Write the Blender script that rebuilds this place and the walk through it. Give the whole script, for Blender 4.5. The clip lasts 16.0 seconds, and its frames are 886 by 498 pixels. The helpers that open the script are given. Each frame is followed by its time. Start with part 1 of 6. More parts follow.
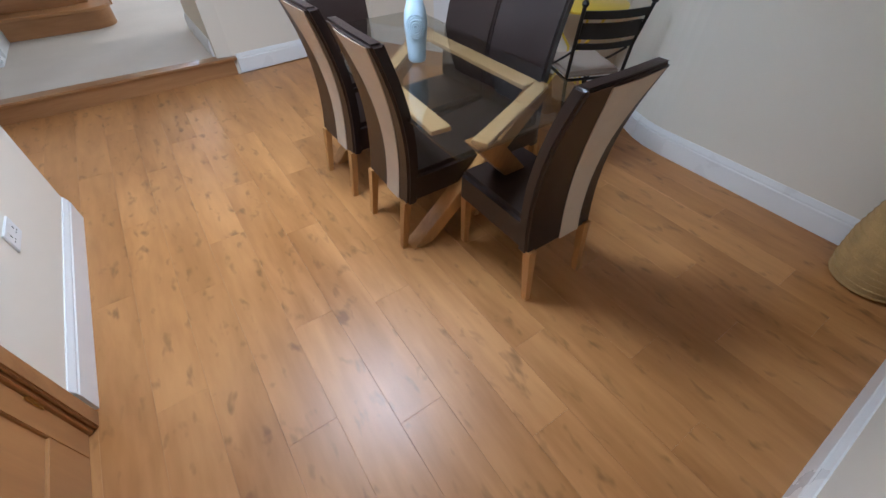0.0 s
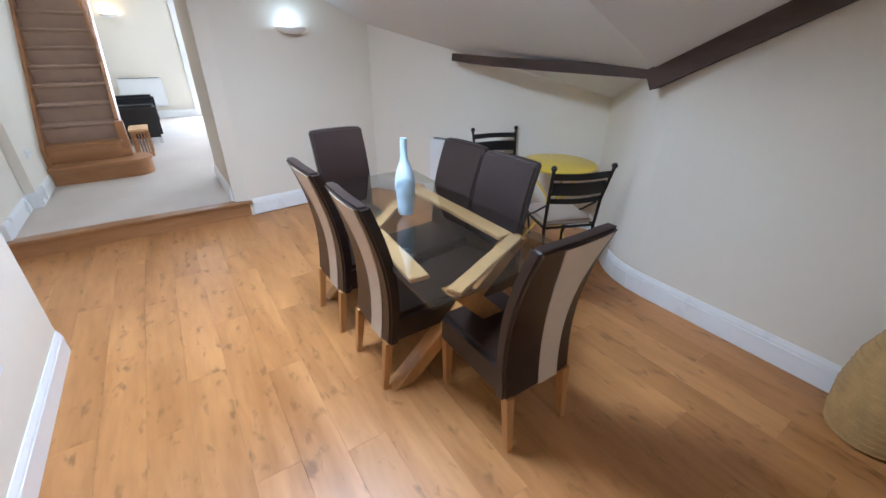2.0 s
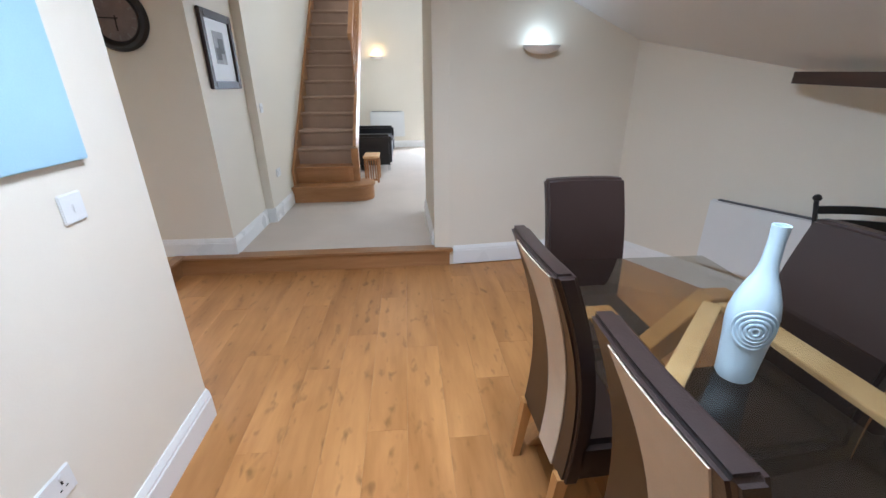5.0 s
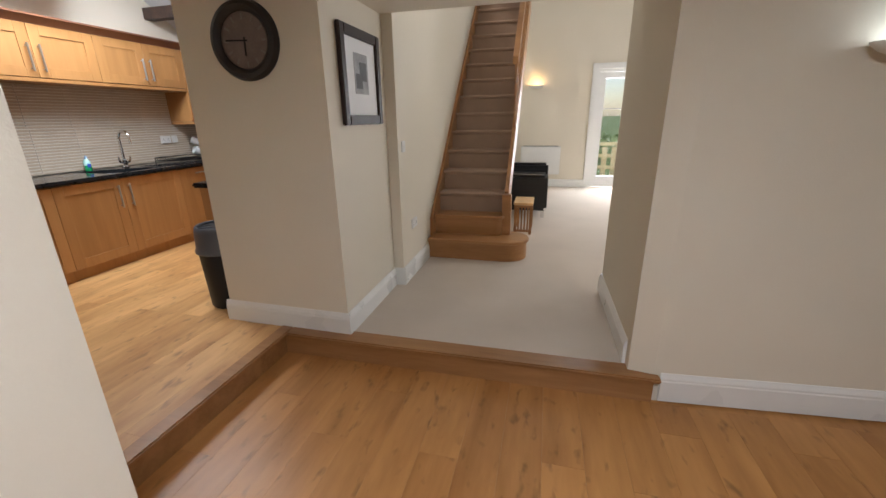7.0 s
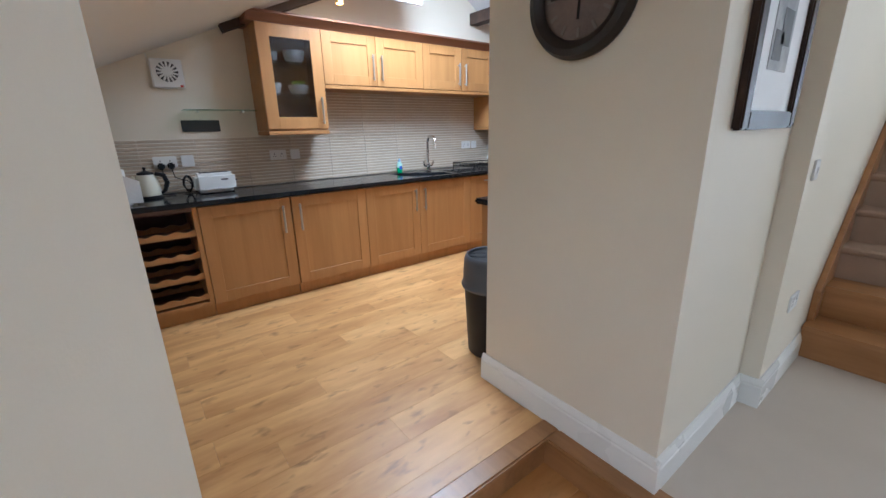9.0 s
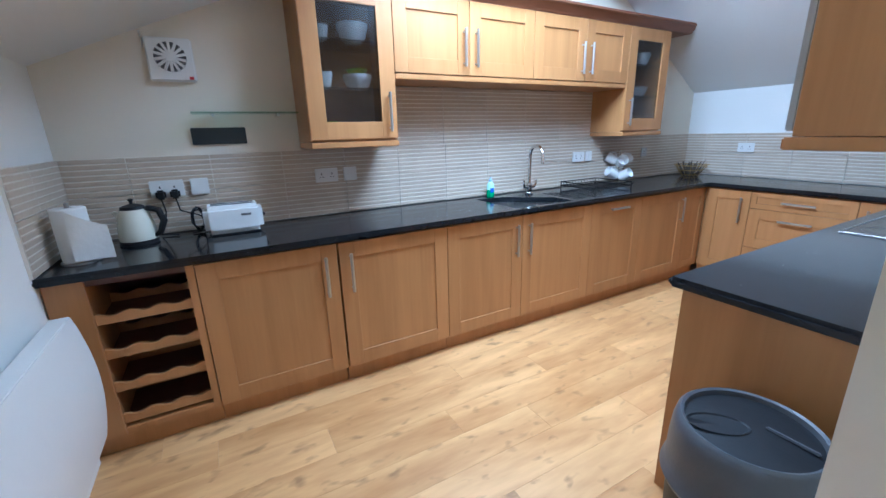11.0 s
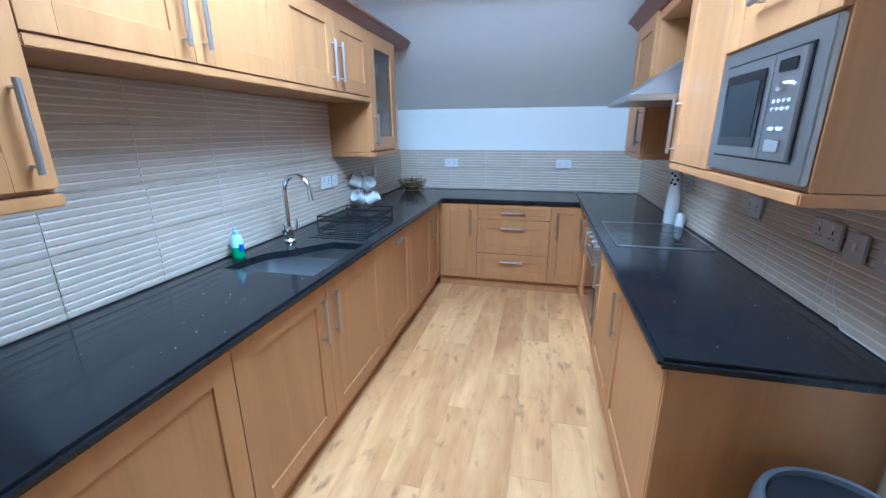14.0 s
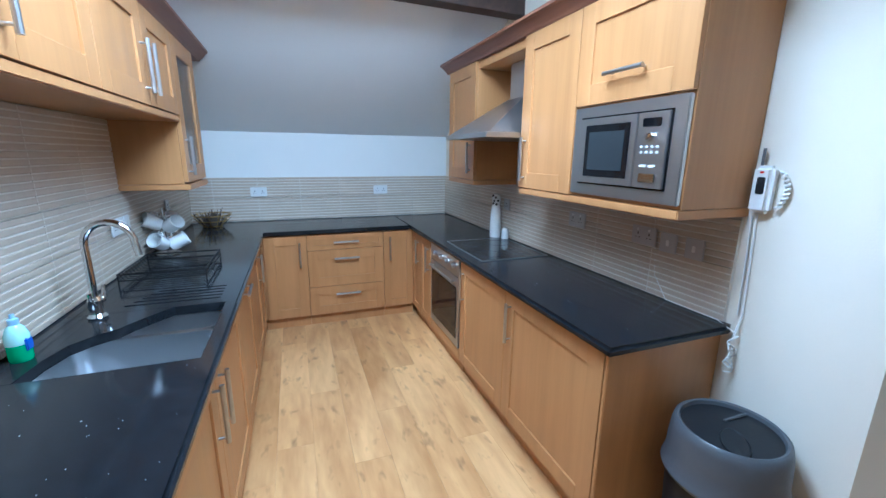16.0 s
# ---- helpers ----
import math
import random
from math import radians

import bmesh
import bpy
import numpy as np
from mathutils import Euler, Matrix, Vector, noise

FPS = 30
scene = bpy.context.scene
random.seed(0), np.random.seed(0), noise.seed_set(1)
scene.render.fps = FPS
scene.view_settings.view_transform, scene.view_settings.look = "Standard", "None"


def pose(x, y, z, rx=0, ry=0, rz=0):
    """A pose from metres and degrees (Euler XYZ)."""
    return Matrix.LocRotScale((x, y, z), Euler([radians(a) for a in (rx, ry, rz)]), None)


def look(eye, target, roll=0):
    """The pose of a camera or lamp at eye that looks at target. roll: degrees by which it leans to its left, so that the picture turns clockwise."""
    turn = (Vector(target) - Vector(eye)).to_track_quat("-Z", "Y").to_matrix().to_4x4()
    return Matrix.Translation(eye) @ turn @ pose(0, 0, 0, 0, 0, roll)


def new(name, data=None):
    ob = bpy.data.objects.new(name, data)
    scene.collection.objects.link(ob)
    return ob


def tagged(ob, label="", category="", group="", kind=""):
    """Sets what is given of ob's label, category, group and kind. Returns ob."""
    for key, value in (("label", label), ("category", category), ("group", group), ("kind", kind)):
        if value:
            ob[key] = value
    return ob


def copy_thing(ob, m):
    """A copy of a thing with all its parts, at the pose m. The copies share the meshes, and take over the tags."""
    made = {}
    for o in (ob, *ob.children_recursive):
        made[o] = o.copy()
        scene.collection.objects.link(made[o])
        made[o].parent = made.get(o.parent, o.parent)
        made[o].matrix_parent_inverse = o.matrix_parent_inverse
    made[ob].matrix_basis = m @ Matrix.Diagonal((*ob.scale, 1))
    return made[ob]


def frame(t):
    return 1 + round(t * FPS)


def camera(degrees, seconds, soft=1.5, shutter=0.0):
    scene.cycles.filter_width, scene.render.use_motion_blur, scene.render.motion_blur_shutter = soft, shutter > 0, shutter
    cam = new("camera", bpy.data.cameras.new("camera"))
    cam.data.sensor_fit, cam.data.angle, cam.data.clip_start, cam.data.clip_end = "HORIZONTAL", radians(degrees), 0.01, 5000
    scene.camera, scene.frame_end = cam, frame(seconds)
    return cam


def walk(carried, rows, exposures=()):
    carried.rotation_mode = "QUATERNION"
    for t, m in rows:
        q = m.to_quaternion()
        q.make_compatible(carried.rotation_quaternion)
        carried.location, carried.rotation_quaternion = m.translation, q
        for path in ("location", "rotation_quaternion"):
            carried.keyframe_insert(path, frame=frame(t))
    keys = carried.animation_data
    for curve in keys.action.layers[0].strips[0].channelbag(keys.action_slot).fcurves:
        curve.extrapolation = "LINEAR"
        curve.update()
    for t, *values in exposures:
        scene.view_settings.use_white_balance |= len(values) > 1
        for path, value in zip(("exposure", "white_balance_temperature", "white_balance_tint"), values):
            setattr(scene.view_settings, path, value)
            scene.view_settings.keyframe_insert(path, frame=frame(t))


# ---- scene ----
cam = camera(95.7, 16.0)
METRES, EYE, TILT, LEAN, TURN = 6.92, 1.55, 0.0, 0.0, -34.5
ROWS = [
    (0.0, 0.0, 0.0, 0.0, -0.0, -45.12, 0.0),
    (0.5, 0.0017, -0.0015, 0.0083, 0.24, -41.4, -0.12),
    (1.0, 0.0043, -0.0029, 0.0126, 0.54, -35.86, -0.25),
    (1.5, 0.0095, -0.0026, 0.0154, 0.76, -31.26, -0.34),
    (2.0, 0.0157, -0.0016, 0.0159, 0.83, -27.34, -0.46),
    (2.5, 0.0158, 0.0075, 0.0078, 0.68, -25.5, -0.57),
    (3.0, 0.0079, 0.0292, -0.0058, 0.89, -25.12, -0.64),
    (3.5, -0.0055, 0.0587, -0.0077, 4.12, -23.61, -0.51),
    (4.0, -0.0181, 0.0872, -0.0096, 11.37, -23.28, -0.23),
    (4.5, -0.0328, 0.1178, -0.0082, 21.61, -23.24, 0.06),
    (7.0, -0.1918, 0.2676, -0.005, 48.57, -18.12, 0.89),
    (7.5, -0.2255, 0.2877, -0.0054, 57.21, -17.55, 1.01),
    (8.0, -0.257, 0.2968, -0.0075, 68.73, -17.12, 1.1),
    (8.5, -0.2974, 0.2991, -0.006, 79.31, -16.68, 1.14),
    (9.0, -0.3424, 0.3027, -0.0066, 86.57, -16.66, 1.23),
    (9.5, -0.3942, 0.3003, -0.0073, 91.6, -16.28, 1.43),
    (10.0, -0.4451, 0.2901, -0.0106, 95.65, -16.15, 1.54),
    (12.5, -0.6174, 0.2196, 0.0214, 89.23, -16.73, 1.16),
    (13.0, -0.6367, 0.2125, 0.0181, 76.01, -16.55, 0.99),
    (13.5, -0.6585, 0.2081, 0.018, 61.46, -16.43, 0.63),
    (14.0, -0.6845, 0.194, 0.0169, 48.0, -16.39, 0.33),
    (14.5, -0.7132, 0.1735, 0.018, 36.72, -16.38, 0.04),
    (15.0, -0.7354, 0.1663, 0.0185, 27.02, -16.24, -0.25),
    (15.5, -0.7566, 0.1639, 0.0206, 18.95, -15.03, -0.49),
    (16.0, -0.769, 0.1559, 0.0219, 14.37, -13.25, -0.57),
]
EXPO = [(0.0, 0.5, 5350, 10), (0.6, 0.7, 5350, 10), (1.5, 0.85, 5250, 10), (3.0, 0.95, 5200, 10), (4.5, 0.75, 5300, 10), (7.0, 0.05, 6600, 14), (8.0, 0.25, 5950, 12), (8.5, 0.35, 5700, 11), (9.0, 0.4, 5500, 9), (10.0, 0.6, 4750, 5), (12.5, 0.7, 4600, 6), (13.5, 0.65, 4400, 3), (14.0, 0.6, 4350, 2), (16.0, 0.5, 4550, 1)]
walk(cam, [(t, pose(0, 0, EYE, TILT, LEAN, TURN) @ pose(METRES * x, METRES * y, METRES * z, 90 + pitch, roll, yaw)) for t, x, y, z, yaw, pitch, roll in ROWS], EXPO)

# ---- world and light ----
world = bpy.data.worlds.new("overcast_sky")
scene.world = world
world.use_nodes = True
wn = world.node_tree.nodes
sky = wn.new("ShaderNodeTexSky")
sky.sky_type, sky.sun_disc = "NISHITA", False
sky.sun_elevation, sky.sun_rotation = radians(42), radians(-60)
world.node_tree.links.new(sky.outputs[0], wn["Background"].inputs[0])
wn["Background"].inputs[1].default_value = 0.15
sun_data = bpy.data.lights.new("sun", "SUN")
sun_data.energy, sun_data.angle, sun_data.color = 3.0, radians(15), (1, 0.97, 0.92)
sun = new("sun", sun_data)
sun.matrix_world = look((-6, -4, 12), (0, 4, 0))


def area(name, eye, target, w, h, watts, color, spread=180):
    d = bpy.data.lights.new(name, "AREA")
    d.shape, d.size, d.size_y, d.energy, d.color = "RECTANGLE", w, h, watts, color
    d.spread = radians(spread)
    o = new(name, d)
    o.matrix_world = look(eye, target)
    return o


DAY = (0.86, 0.93, 1.0)
area("kitchen_skylight_daylight", (-3.6, 5.05, 3.02), (-4.05, 5.50, 1.0), 1.2, 0.9, 102, (0.80, 0.90, 1.0))
area("dining_skylight_daylight", (0.52, 1.86, 2.62), (1.35, 2.3, 0.6), 0.7, 0.8, 66, DAY)
area("french_door_daylight", (1.42, 10.95, 1.3), (1.2, 6.0, 0.6), 1.2, 2.0, 220, DAY)
area("living_window_daylight", (3.93, 8.0, 1.5), (0.0, 7.2, 0.8), 1.3, 1.2, 68, DAY)


def bulb(name, p, watts, color, r=0.03):
    d = bpy.data.lights.new(name, "POINT")
    d.energy, d.color, d.shadow_soft_size = watts, color, r
    o = new(name, d)
    o.location = p
    return o


# ---- materials ----
def material(name, color, rough=0.5, metal=0.0, var=0.08, scale=6.0, fine=90.0, bump=0.05, rand=0.0, coat=0.0, rough_var=0.1, spec=0.5):
    m = bpy.data.materials.new(name)
    m.use_nodes = True
    n, l = m.node_tree.nodes, m.node_tree.links
    b = n["Principled BSDF"]
    b.inputs["Metallic"].default_value = metal
    b.inputs["Coat Weight"].default_value = coat
    b.inputs["Specular IOR Level"].default_value = spec
    co = n.new("ShaderNodeTexCoord")
    big, small = n.new("ShaderNodeTexNoise"), n.new("ShaderNodeTexNoise")
    big.inputs["Scale"].default_value, small.inputs["Scale"].default_value = scale, fine
    big.inputs["Detail"].default_value = 4
    l.new(co.outputs["Object"], big.inputs["Vector"])
    l.new(co.outputs["Object"], small.inputs["Vector"])
    mix = n.new("ShaderNodeMix")
    mix.data_type = "RGBA"
    mix.inputs["A"].default_value = (*[c * (1 - var) for c in color], 1)
    mix.inputs["B"].default_value = (*[min(1, c * (1 + var)) for c in color], 1)
    add = n.new("ShaderNodeMath")
    add.operation = "MULTIPLY_ADD"
    l.new(small.outputs[0], add.inputs[0])
    add.inputs[1].default_value = 0.35
    l.new(big.outputs[0], add.inputs[2])
    sub = n.new("ShaderNodeMath")
    sub.operation = "SUBTRACT"
    l.new(add.outputs[0], sub.inputs[0])
    sub.inputs[1].default_value = 0.17
    l.new(sub.outputs[0], mix.inputs["Factor"])
    out = mix.outputs["Result"]
    if rand:
        info, hsv = n.new("ShaderNodeObjectInfo"), n.new("ShaderNodeHueSaturation")
        mr = n.new("ShaderNodeMapRange")
        mr.inputs["To Min"].default_value, mr.inputs["To Max"].default_value = 1 - rand, 1 + rand
        l.new(info.outputs["Random"], mr.inputs["Value"])
        l.new(mr.outputs[0], hsv.inputs["Value"])
        l.new(out, hsv.inputs["Color"])
        out = hsv.outputs[0]
    l.new(out, b.inputs["Base Color"])
    rr = n.new("ShaderNodeMapRange")
    rr.inputs["To Min"].default_value, rr.inputs["To Max"].default_value = max(0.02, rough - rough_var), min(1, rough + rough_var)
    l.new(big.outputs[0], rr.inputs["Value"])
    l.new(rr.outputs[0], b.inputs["Roughness"])
    if bump:
        bp = n.new("ShaderNodeBump")
        bp.inputs["Strength"].default_value, bp.inputs["Distance"].default_value = bump, 0.01
        l.new(small.outputs[0], bp.inputs["Height"])
        l.new(bp.outputs[0], b.inputs["Normal"])
    return m


def wood(name, dark, light, rough=0.35, stretch=(18, 1.2, 18), rand=0.12, knots=0.0, bump=0.04, rand_shift=True):
    """Grain runs along the axis with the small stretch; knots: strength of dark spots."""
    m = bpy.data.materials.new(name)
    m.use_nodes = True
    n, l = m.node_tree.nodes, m.node_tree.links
    b = n["Principled BSDF"]
    co, mp, info = n.new("ShaderNodeTexCoord"), n.new("ShaderNodeMapping"), n.new("ShaderNodeObjectInfo")
    mp.inputs["Scale"].default_value = stretch
    sh = n.new("ShaderNodeVectorMath")
    sh.operation = "SCALE"
    sh.inputs[0].default_value = (37, 53, 19)
    l.new(info.outputs["Random"], sh.inputs["Scale"])
    l.new(sh.outputs[0], mp.inputs["Location"])
    l.new(co.outputs["Object"], mp.inputs["Vector"])
    g1, g2 = n.new("ShaderNodeTexNoise"), n.new("ShaderNodeTexNoise")
    g1.inputs["Scale"].default_value, g1.inputs["Detail"].default_value, g1.inputs["Distortion"].default_value = 0.55, 5, 0.8
    g2.inputs["Scale"].default_value, g2.inputs["Detail"].default_value = 4.0, 3
    l.new(mp.outputs[0], g1.inputs["Vector"])
    l.new(mp.outputs[0], g2.inputs["Vector"])
    ramp = n.new("ShaderNodeValToRGB")
    ramp.color_ramp.elements[0].position, ramp.color_ramp.elements[1].position = 0.3, 0.68
    ramp.color_ramp.elements[0].color, ramp.color_ramp.elements[1].color = (*dark, 1), (*light, 1)
    ma = n.new("ShaderNodeMath")
    ma.operation = "MULTIPLY_ADD"
    ma.inputs[1].default_value = 0.3
    l.new(g2.outputs[0], ma.inputs[0])
    l.new(g1.outputs[0], ma.inputs[2])
    mb = n.new("ShaderNodeMath")
    mb.operation = "SUBTRACT"
    mb.inputs[1].default_value = 0.15
    l.new(ma.outputs[0], mb.inputs[0])
    l.new(mb.outputs[0], ramp.inputs[0])
    out = ramp.outputs[0]
    if knots:
        mk = n.new("ShaderNodeMapping")
        mk.inputs["Scale"].default_value = (4.4, 1.9, 4.4)
        l.new(sh.outputs[0], mk.inputs["Location"])
        l.new(co.outputs["Object"], mk.inputs["Vector"])
        vo = n.new("ShaderNodeTexNoise")
        vo.inputs["Scale"].default_value, vo.inputs["Detail"].default_value, vo.inputs["Distortion"].default_value = 4.2, 2.0, 0.25
        l.new(mk.outputs[0], vo.inputs["Vector"])
        kr = n.new("ShaderNodeMapRange")
        kr.inputs["From Min"].default_value, kr.inputs["From Max"].default_value = 0.60, 0.76
        kr.inputs["To Max"].default_value = knots
        l.new(vo.outputs[0], kr.inputs["Value"])
        kx = n.new("ShaderNodeMix")
        kx.data_type = "RGBA"
        kx.inputs["B"].default_value = (*[c * 0.35 for c in dark], 1)
        l.new(kr.outputs[0], kx.inputs["Factor"])
        l.new(out, kx.inputs["A"])
        out = kx.outputs["Result"]
    hsv, mr = n.new("ShaderNodeHueSaturation"), n.new("ShaderNodeMapRange")
    mr.inputs["To Min"].default_value, mr.inputs["To Max"].default_value = 1 - rand, 1 + rand
    l.new(info.outputs["Random"], mr.inputs["Value"])
    l.new(mr.outputs[0], hsv.inputs["Value"])
    l.new(out, hsv.inputs["Color"])
    l.new(hsv.outputs[0], b.inputs["Base Color"])
    rr = n.new("ShaderNodeMapRange")
    rr.inputs["To Min"].default_value, rr.inputs["To Max"].default_value = rough - 0.06, rough + 0.1
    l.new(g1.outputs[0], rr.inputs["Value"])
    l.new(rr.outputs[0], b.inputs["Roughness"])
    bp = n.new("ShaderNodeBump")
    bp.inputs["Strength"].default_value, bp.inputs["Distance"].default_value = bump, 0.004
    l.new(g2.outputs[0], bp.inputs["Height"])
    l.new(bp.outputs[0], b.inputs["Normal"])
    return m


def glass(name, color=(1, 1, 1), rough=0.0, bump=0.0, skin=0.045):
    """Thin clear glass: mostly see-through with a glossy skin."""
    m = bpy.data.materials.new(name)
    m.use_nodes = True
    n, l = m.node_tree.nodes, m.node_tree.links
    n.remove(n["Principled BSDF"])
    t, g, f, mx = n.new("ShaderNodeBsdfTransparent"), n.new("ShaderNodeBsdfGlossy"), n.new("ShaderNodeLayerWeight"), n.new("ShaderNodeMixShader")
    t.inputs[0].default_value = (*color, 1)
    g.inputs["Roughness"].default_value = rough
    f.inputs["Blend"].default_value = 0.5
    pw, ad = n.new("ShaderNodeMath"), n.new("ShaderNodeMath")
    pw.operation, ad.operation = "POWER", "MULTIPLY_ADD"
    pw.inputs[1].default_value = 4.0
    ad.inputs[1].default_value, ad.inputs[2].default_value = 0.8, skin
    l.new(f.outputs["Facing"], pw.inputs[0])
    l.new(pw.outputs[0], ad.inputs[0])
    if bump:
        v, bp = n.new("ShaderNodeTexVoronoi"), n.new("ShaderNodeBump")
        v.inputs["Scale"].default_value = 70
        bp.inputs["Strength"].default_value = bump
        l.new(v.outputs[0], bp.inputs["Height"])
        l.new(bp.outputs[0], g.inputs["Normal"])
        l.new(bp.outputs[0], f.inputs["Normal"])
    l.new(ad.outputs[0], mx.inputs[0])
    l.new(t.outputs[0], mx.inputs[1])
    l.new(g.outputs[0], mx.inputs[2])
    l.new(mx.outputs[0], n["Material Output"].inputs[0])
    return m


def glow(name, color, strength):
    m = bpy.data.materials.new(name)
    m.use_nodes = True
    b = m.node_tree.nodes["Principled BSDF"]
    b.inputs["Base Color"].default_value = (*color, 1)
    b.inputs["Emission Color"].default_value = (*color, 1)
    b.inputs["Emission Strength"].default_value = strength
    return m


CREAM = material("cream_wall_paint", (0.74, 0.68, 0.57), 0.75, var=0.03, scale=1.5, fine=140, bump=0.06, spec=0.25)
WHITEW = material("white_wall_paint", (0.79, 0.785, 0.75), 0.75, var=0.03, scale=1.5, fine=140, bump=0.05, spec=0.25)
CEIL = material("white_ceiling_paint", (0.74, 0.735, 0.72), 0.8, var=0.03, scale=1.2, fine=120, bump=0.05, spec=0.2)
GLOSS = material("white_gloss_paint", (0.8, 0.8, 0.78), 0.3, var=0.03, scale=3, bump=0.02)
PLANK = wood("oak_laminate", (0.33, 0.138, 0.036), (0.52, 0.25, 0.082), 0.37, (7, 1.1, 7), 0.025, knots=0.6, bump=0.03)
PLANK2 = wood("pale_oak_laminate", (0.43, 0.205, 0.066), (0.72, 0.42, 0.17), 0.36, (7, 1.3, 7), 0.03, knots=0.6, bump=0.03)
STEPW = wood("varnished_oak_step", (0.25, 0.115, 0.04), (0.38, 0.19, 0.075), 0.3, (1.5, 14, 14), 0.05)
OAKZ = wood("oak_veneer_upright", (0.375, 0.178, 0.060), (0.455, 0.226, 0.080), 0.36, (16, 16, 1.0), 0.03)
OAKT = wood("light_oak", (0.60, 0.37, 0.165), (0.76, 0.52, 0.27), 0.4, (10, 10, 1.5), 0.06)
OAKLEG = wood("golden_oak_leg", (0.36, 0.17, 0.05), (0.52, 0.27, 0.09), 0.35, (14, 14, 1.5), 0.06)
STAIRW = wood("red_oak_stair", (0.29, 0.13, 0.045), (0.41, 0.20, 0.075), 0.35, (1.5, 12, 12), 0.05)
CORNICE = wood("cherry_cornice", (0.16, 0.06, 0.03), (0.24, 0.10, 0.05), 0.4, (12, 1.2, 12), 0.05)
BEAM = wood("dark_stained_beam", (0.028, 0.016, 0.011), (0.075, 0.04, 0.026), 0.6, (8, 1.5, 8), 0.1, bump=0.3)
# oak brown darkened for the shade inside the open wine rack
RACKIN = material("shaded_rack_inside", (0.10, 0.045, 0.03), 0.5)
CARPET = material("beige_carpet", (0.60, 0.52, 0.44), 0.95, var=0.12, scale=2.2, fine=320, bump=0.5, spec=0.05)
STAIRC = material("brown_stair_carpet", (0.38, 0.265, 0.195), 0.95, var=0.15, scale=5, fine=320, bump=0.5, spec=0.05)
GRANITE = material("black_granite", (0.012, 0.013, 0.015), 0.12, var=0.6, scale=25, fine=500, bump=0.0, rough_var=0.03, spec=0.38)
LEATHER = material("brown_leather", (0.020, 0.011, 0.009), 0.34, var=0.15, scale=6, fine=320, bump=0.10, rough_var=0.03)
SUEDE = material("cream_suede", (0.60, 0.50, 0.39), 0.9, var=0.08, scale=12, fine=300, bump=0.15, spec=0.1)
BLACKL = material("black_leather", (0.012, 0.012, 0.013), 0.33, var=0.2, fine=220, bump=0.15)
IRON = material("black_iron", (0.012, 0.011, 0.010), 0.45, metal=0.3, var=0.3, fine=150, bump=0.15)
YELLOW = material("yellow_paint", (0.78, 0.56, 0.06), 0.35, var=0.06, scale=8)
CUSHION = material("taupe_cushion", (0.40, 0.325, 0.26), 0.9, var=0.08, fine=260, bump=0.2)
WICKER = material("woven_straw", (0.42, 0.27, 0.10), 0.7, var=0.3, scale=14, fine=120, bump=0.5)
VASE = material("pale_blue_ceramic", (0.48, 0.60, 0.67), 0.35, var=0.04, fine=60)
CERAMIC = material("white_ceramic", (0.78, 0.78, 0.76), 0.2, var=0.03)
STEEL = material("brushed_steel", (0.50, 0.50, 0.50), 0.36, metal=1.0, var=0.06, fine=200, rough_var=0.06)
CHROME = material("chrome", (0.72, 0.72, 0.72), 0.08, metal=1.0, var=0.02, bump=0, rough_var=0.03)
SINKM = material("satin_sink_steel", (0.54, 0.55, 0.56), 0.30, metal=1.0, var=0.05, fine=200, rough_var=0.05)
PLASTIC = material("white_plastic", (0.74, 0.74, 0.72), 0.4, var=0.03)
DARKP = material("dark_grey_plastic", (0.010, 0.011, 0.013), 0.5, var=0.15, spec=0.3)
GREYP = material("mid_grey_plastic", (0.075, 0.078, 0.085), 0.42, var=0.1)
BLACKG = material("black_glass", (0.006, 0.006, 0.007), 0.06, var=0.1, bump=0, rough_var=0.02)
TILE = material("beige_ribbed_tile", (0.51, 0.42, 0.32), 0.4, var=0.12, scale=5, fine=40, bump=0.08, rand=0.04)
GROUT = material("pale_grout", (0.71, 0.67, 0.59), 0.7, var=0.06)
GREEN = material("green_soap", (0.02, 0.42, 0.16), 0.15, var=0.05)
BRASS = material("brass", (0.5, 0.34, 0.12), 0.3, metal=1.0)
PAPER = material("white_paper", (0.80, 0.80, 0.78), 0.9, var=0.03, fine=40, bump=0.2)
CLOCKF = material("aged_clock_face", (0.17, 0.125, 0.105), 0.5, var=0.5, scale=9)
CLOCKR = material("dark_clock_rim", (0.016, 0.011, 0.009), 0.4, var=0.3)
PICFR = material("dark_brown_frame", (0.035, 0.020, 0.014), 0.5, var=0.25, spec=0.2)
PICMAT = material("white_mount", (0.80, 0.80, 0.80), 0.8, var=0.02)
PICGREY = material("grey_print", (0.33, 0.33, 0.33), 0.7, var=0.55, scale=14, fine=60)
PICDARK = material("dark_print", (0.10, 0.10, 0.10), 0.7, var=0.5, scale=14, fine=60)
SLATE = material("slate_sign", (0.022, 0.026, 0.028), 0.5, var=0.3)
DRYPLANT = material("dried_twigs", (0.10, 0.075, 0.05), 0.8, var=0.4)
GRASS = material("grass", (0.11, 0.17, 0.05), 0.9, var=0.4, scale=0.8, fine=12)
LEAF = material("hedge_leaf", (0.12, 0.20, 0.06), 0.6, var=0.5, scale=3, fine=9)
STRAW = material("dry_timber_rail", (0.45, 0.36, 0.20), 0.8, var=0.2)
RED = material("red_label", (0.55, 0.03, 0.03), 0.4)
BLUEP = material("blue_label", (0.03, 0.10, 0.45), 0.4)
LIME = material("lime_ceramic", (0.42, 0.60, 0.06), 0.4)
GREENGL = glass("greenish_shelf_glass", (0.72, 0.86, 0.80))
TABLEGL = glass("smoked_table_glass", (0.85, 0.85, 0.82), skin=0.065)
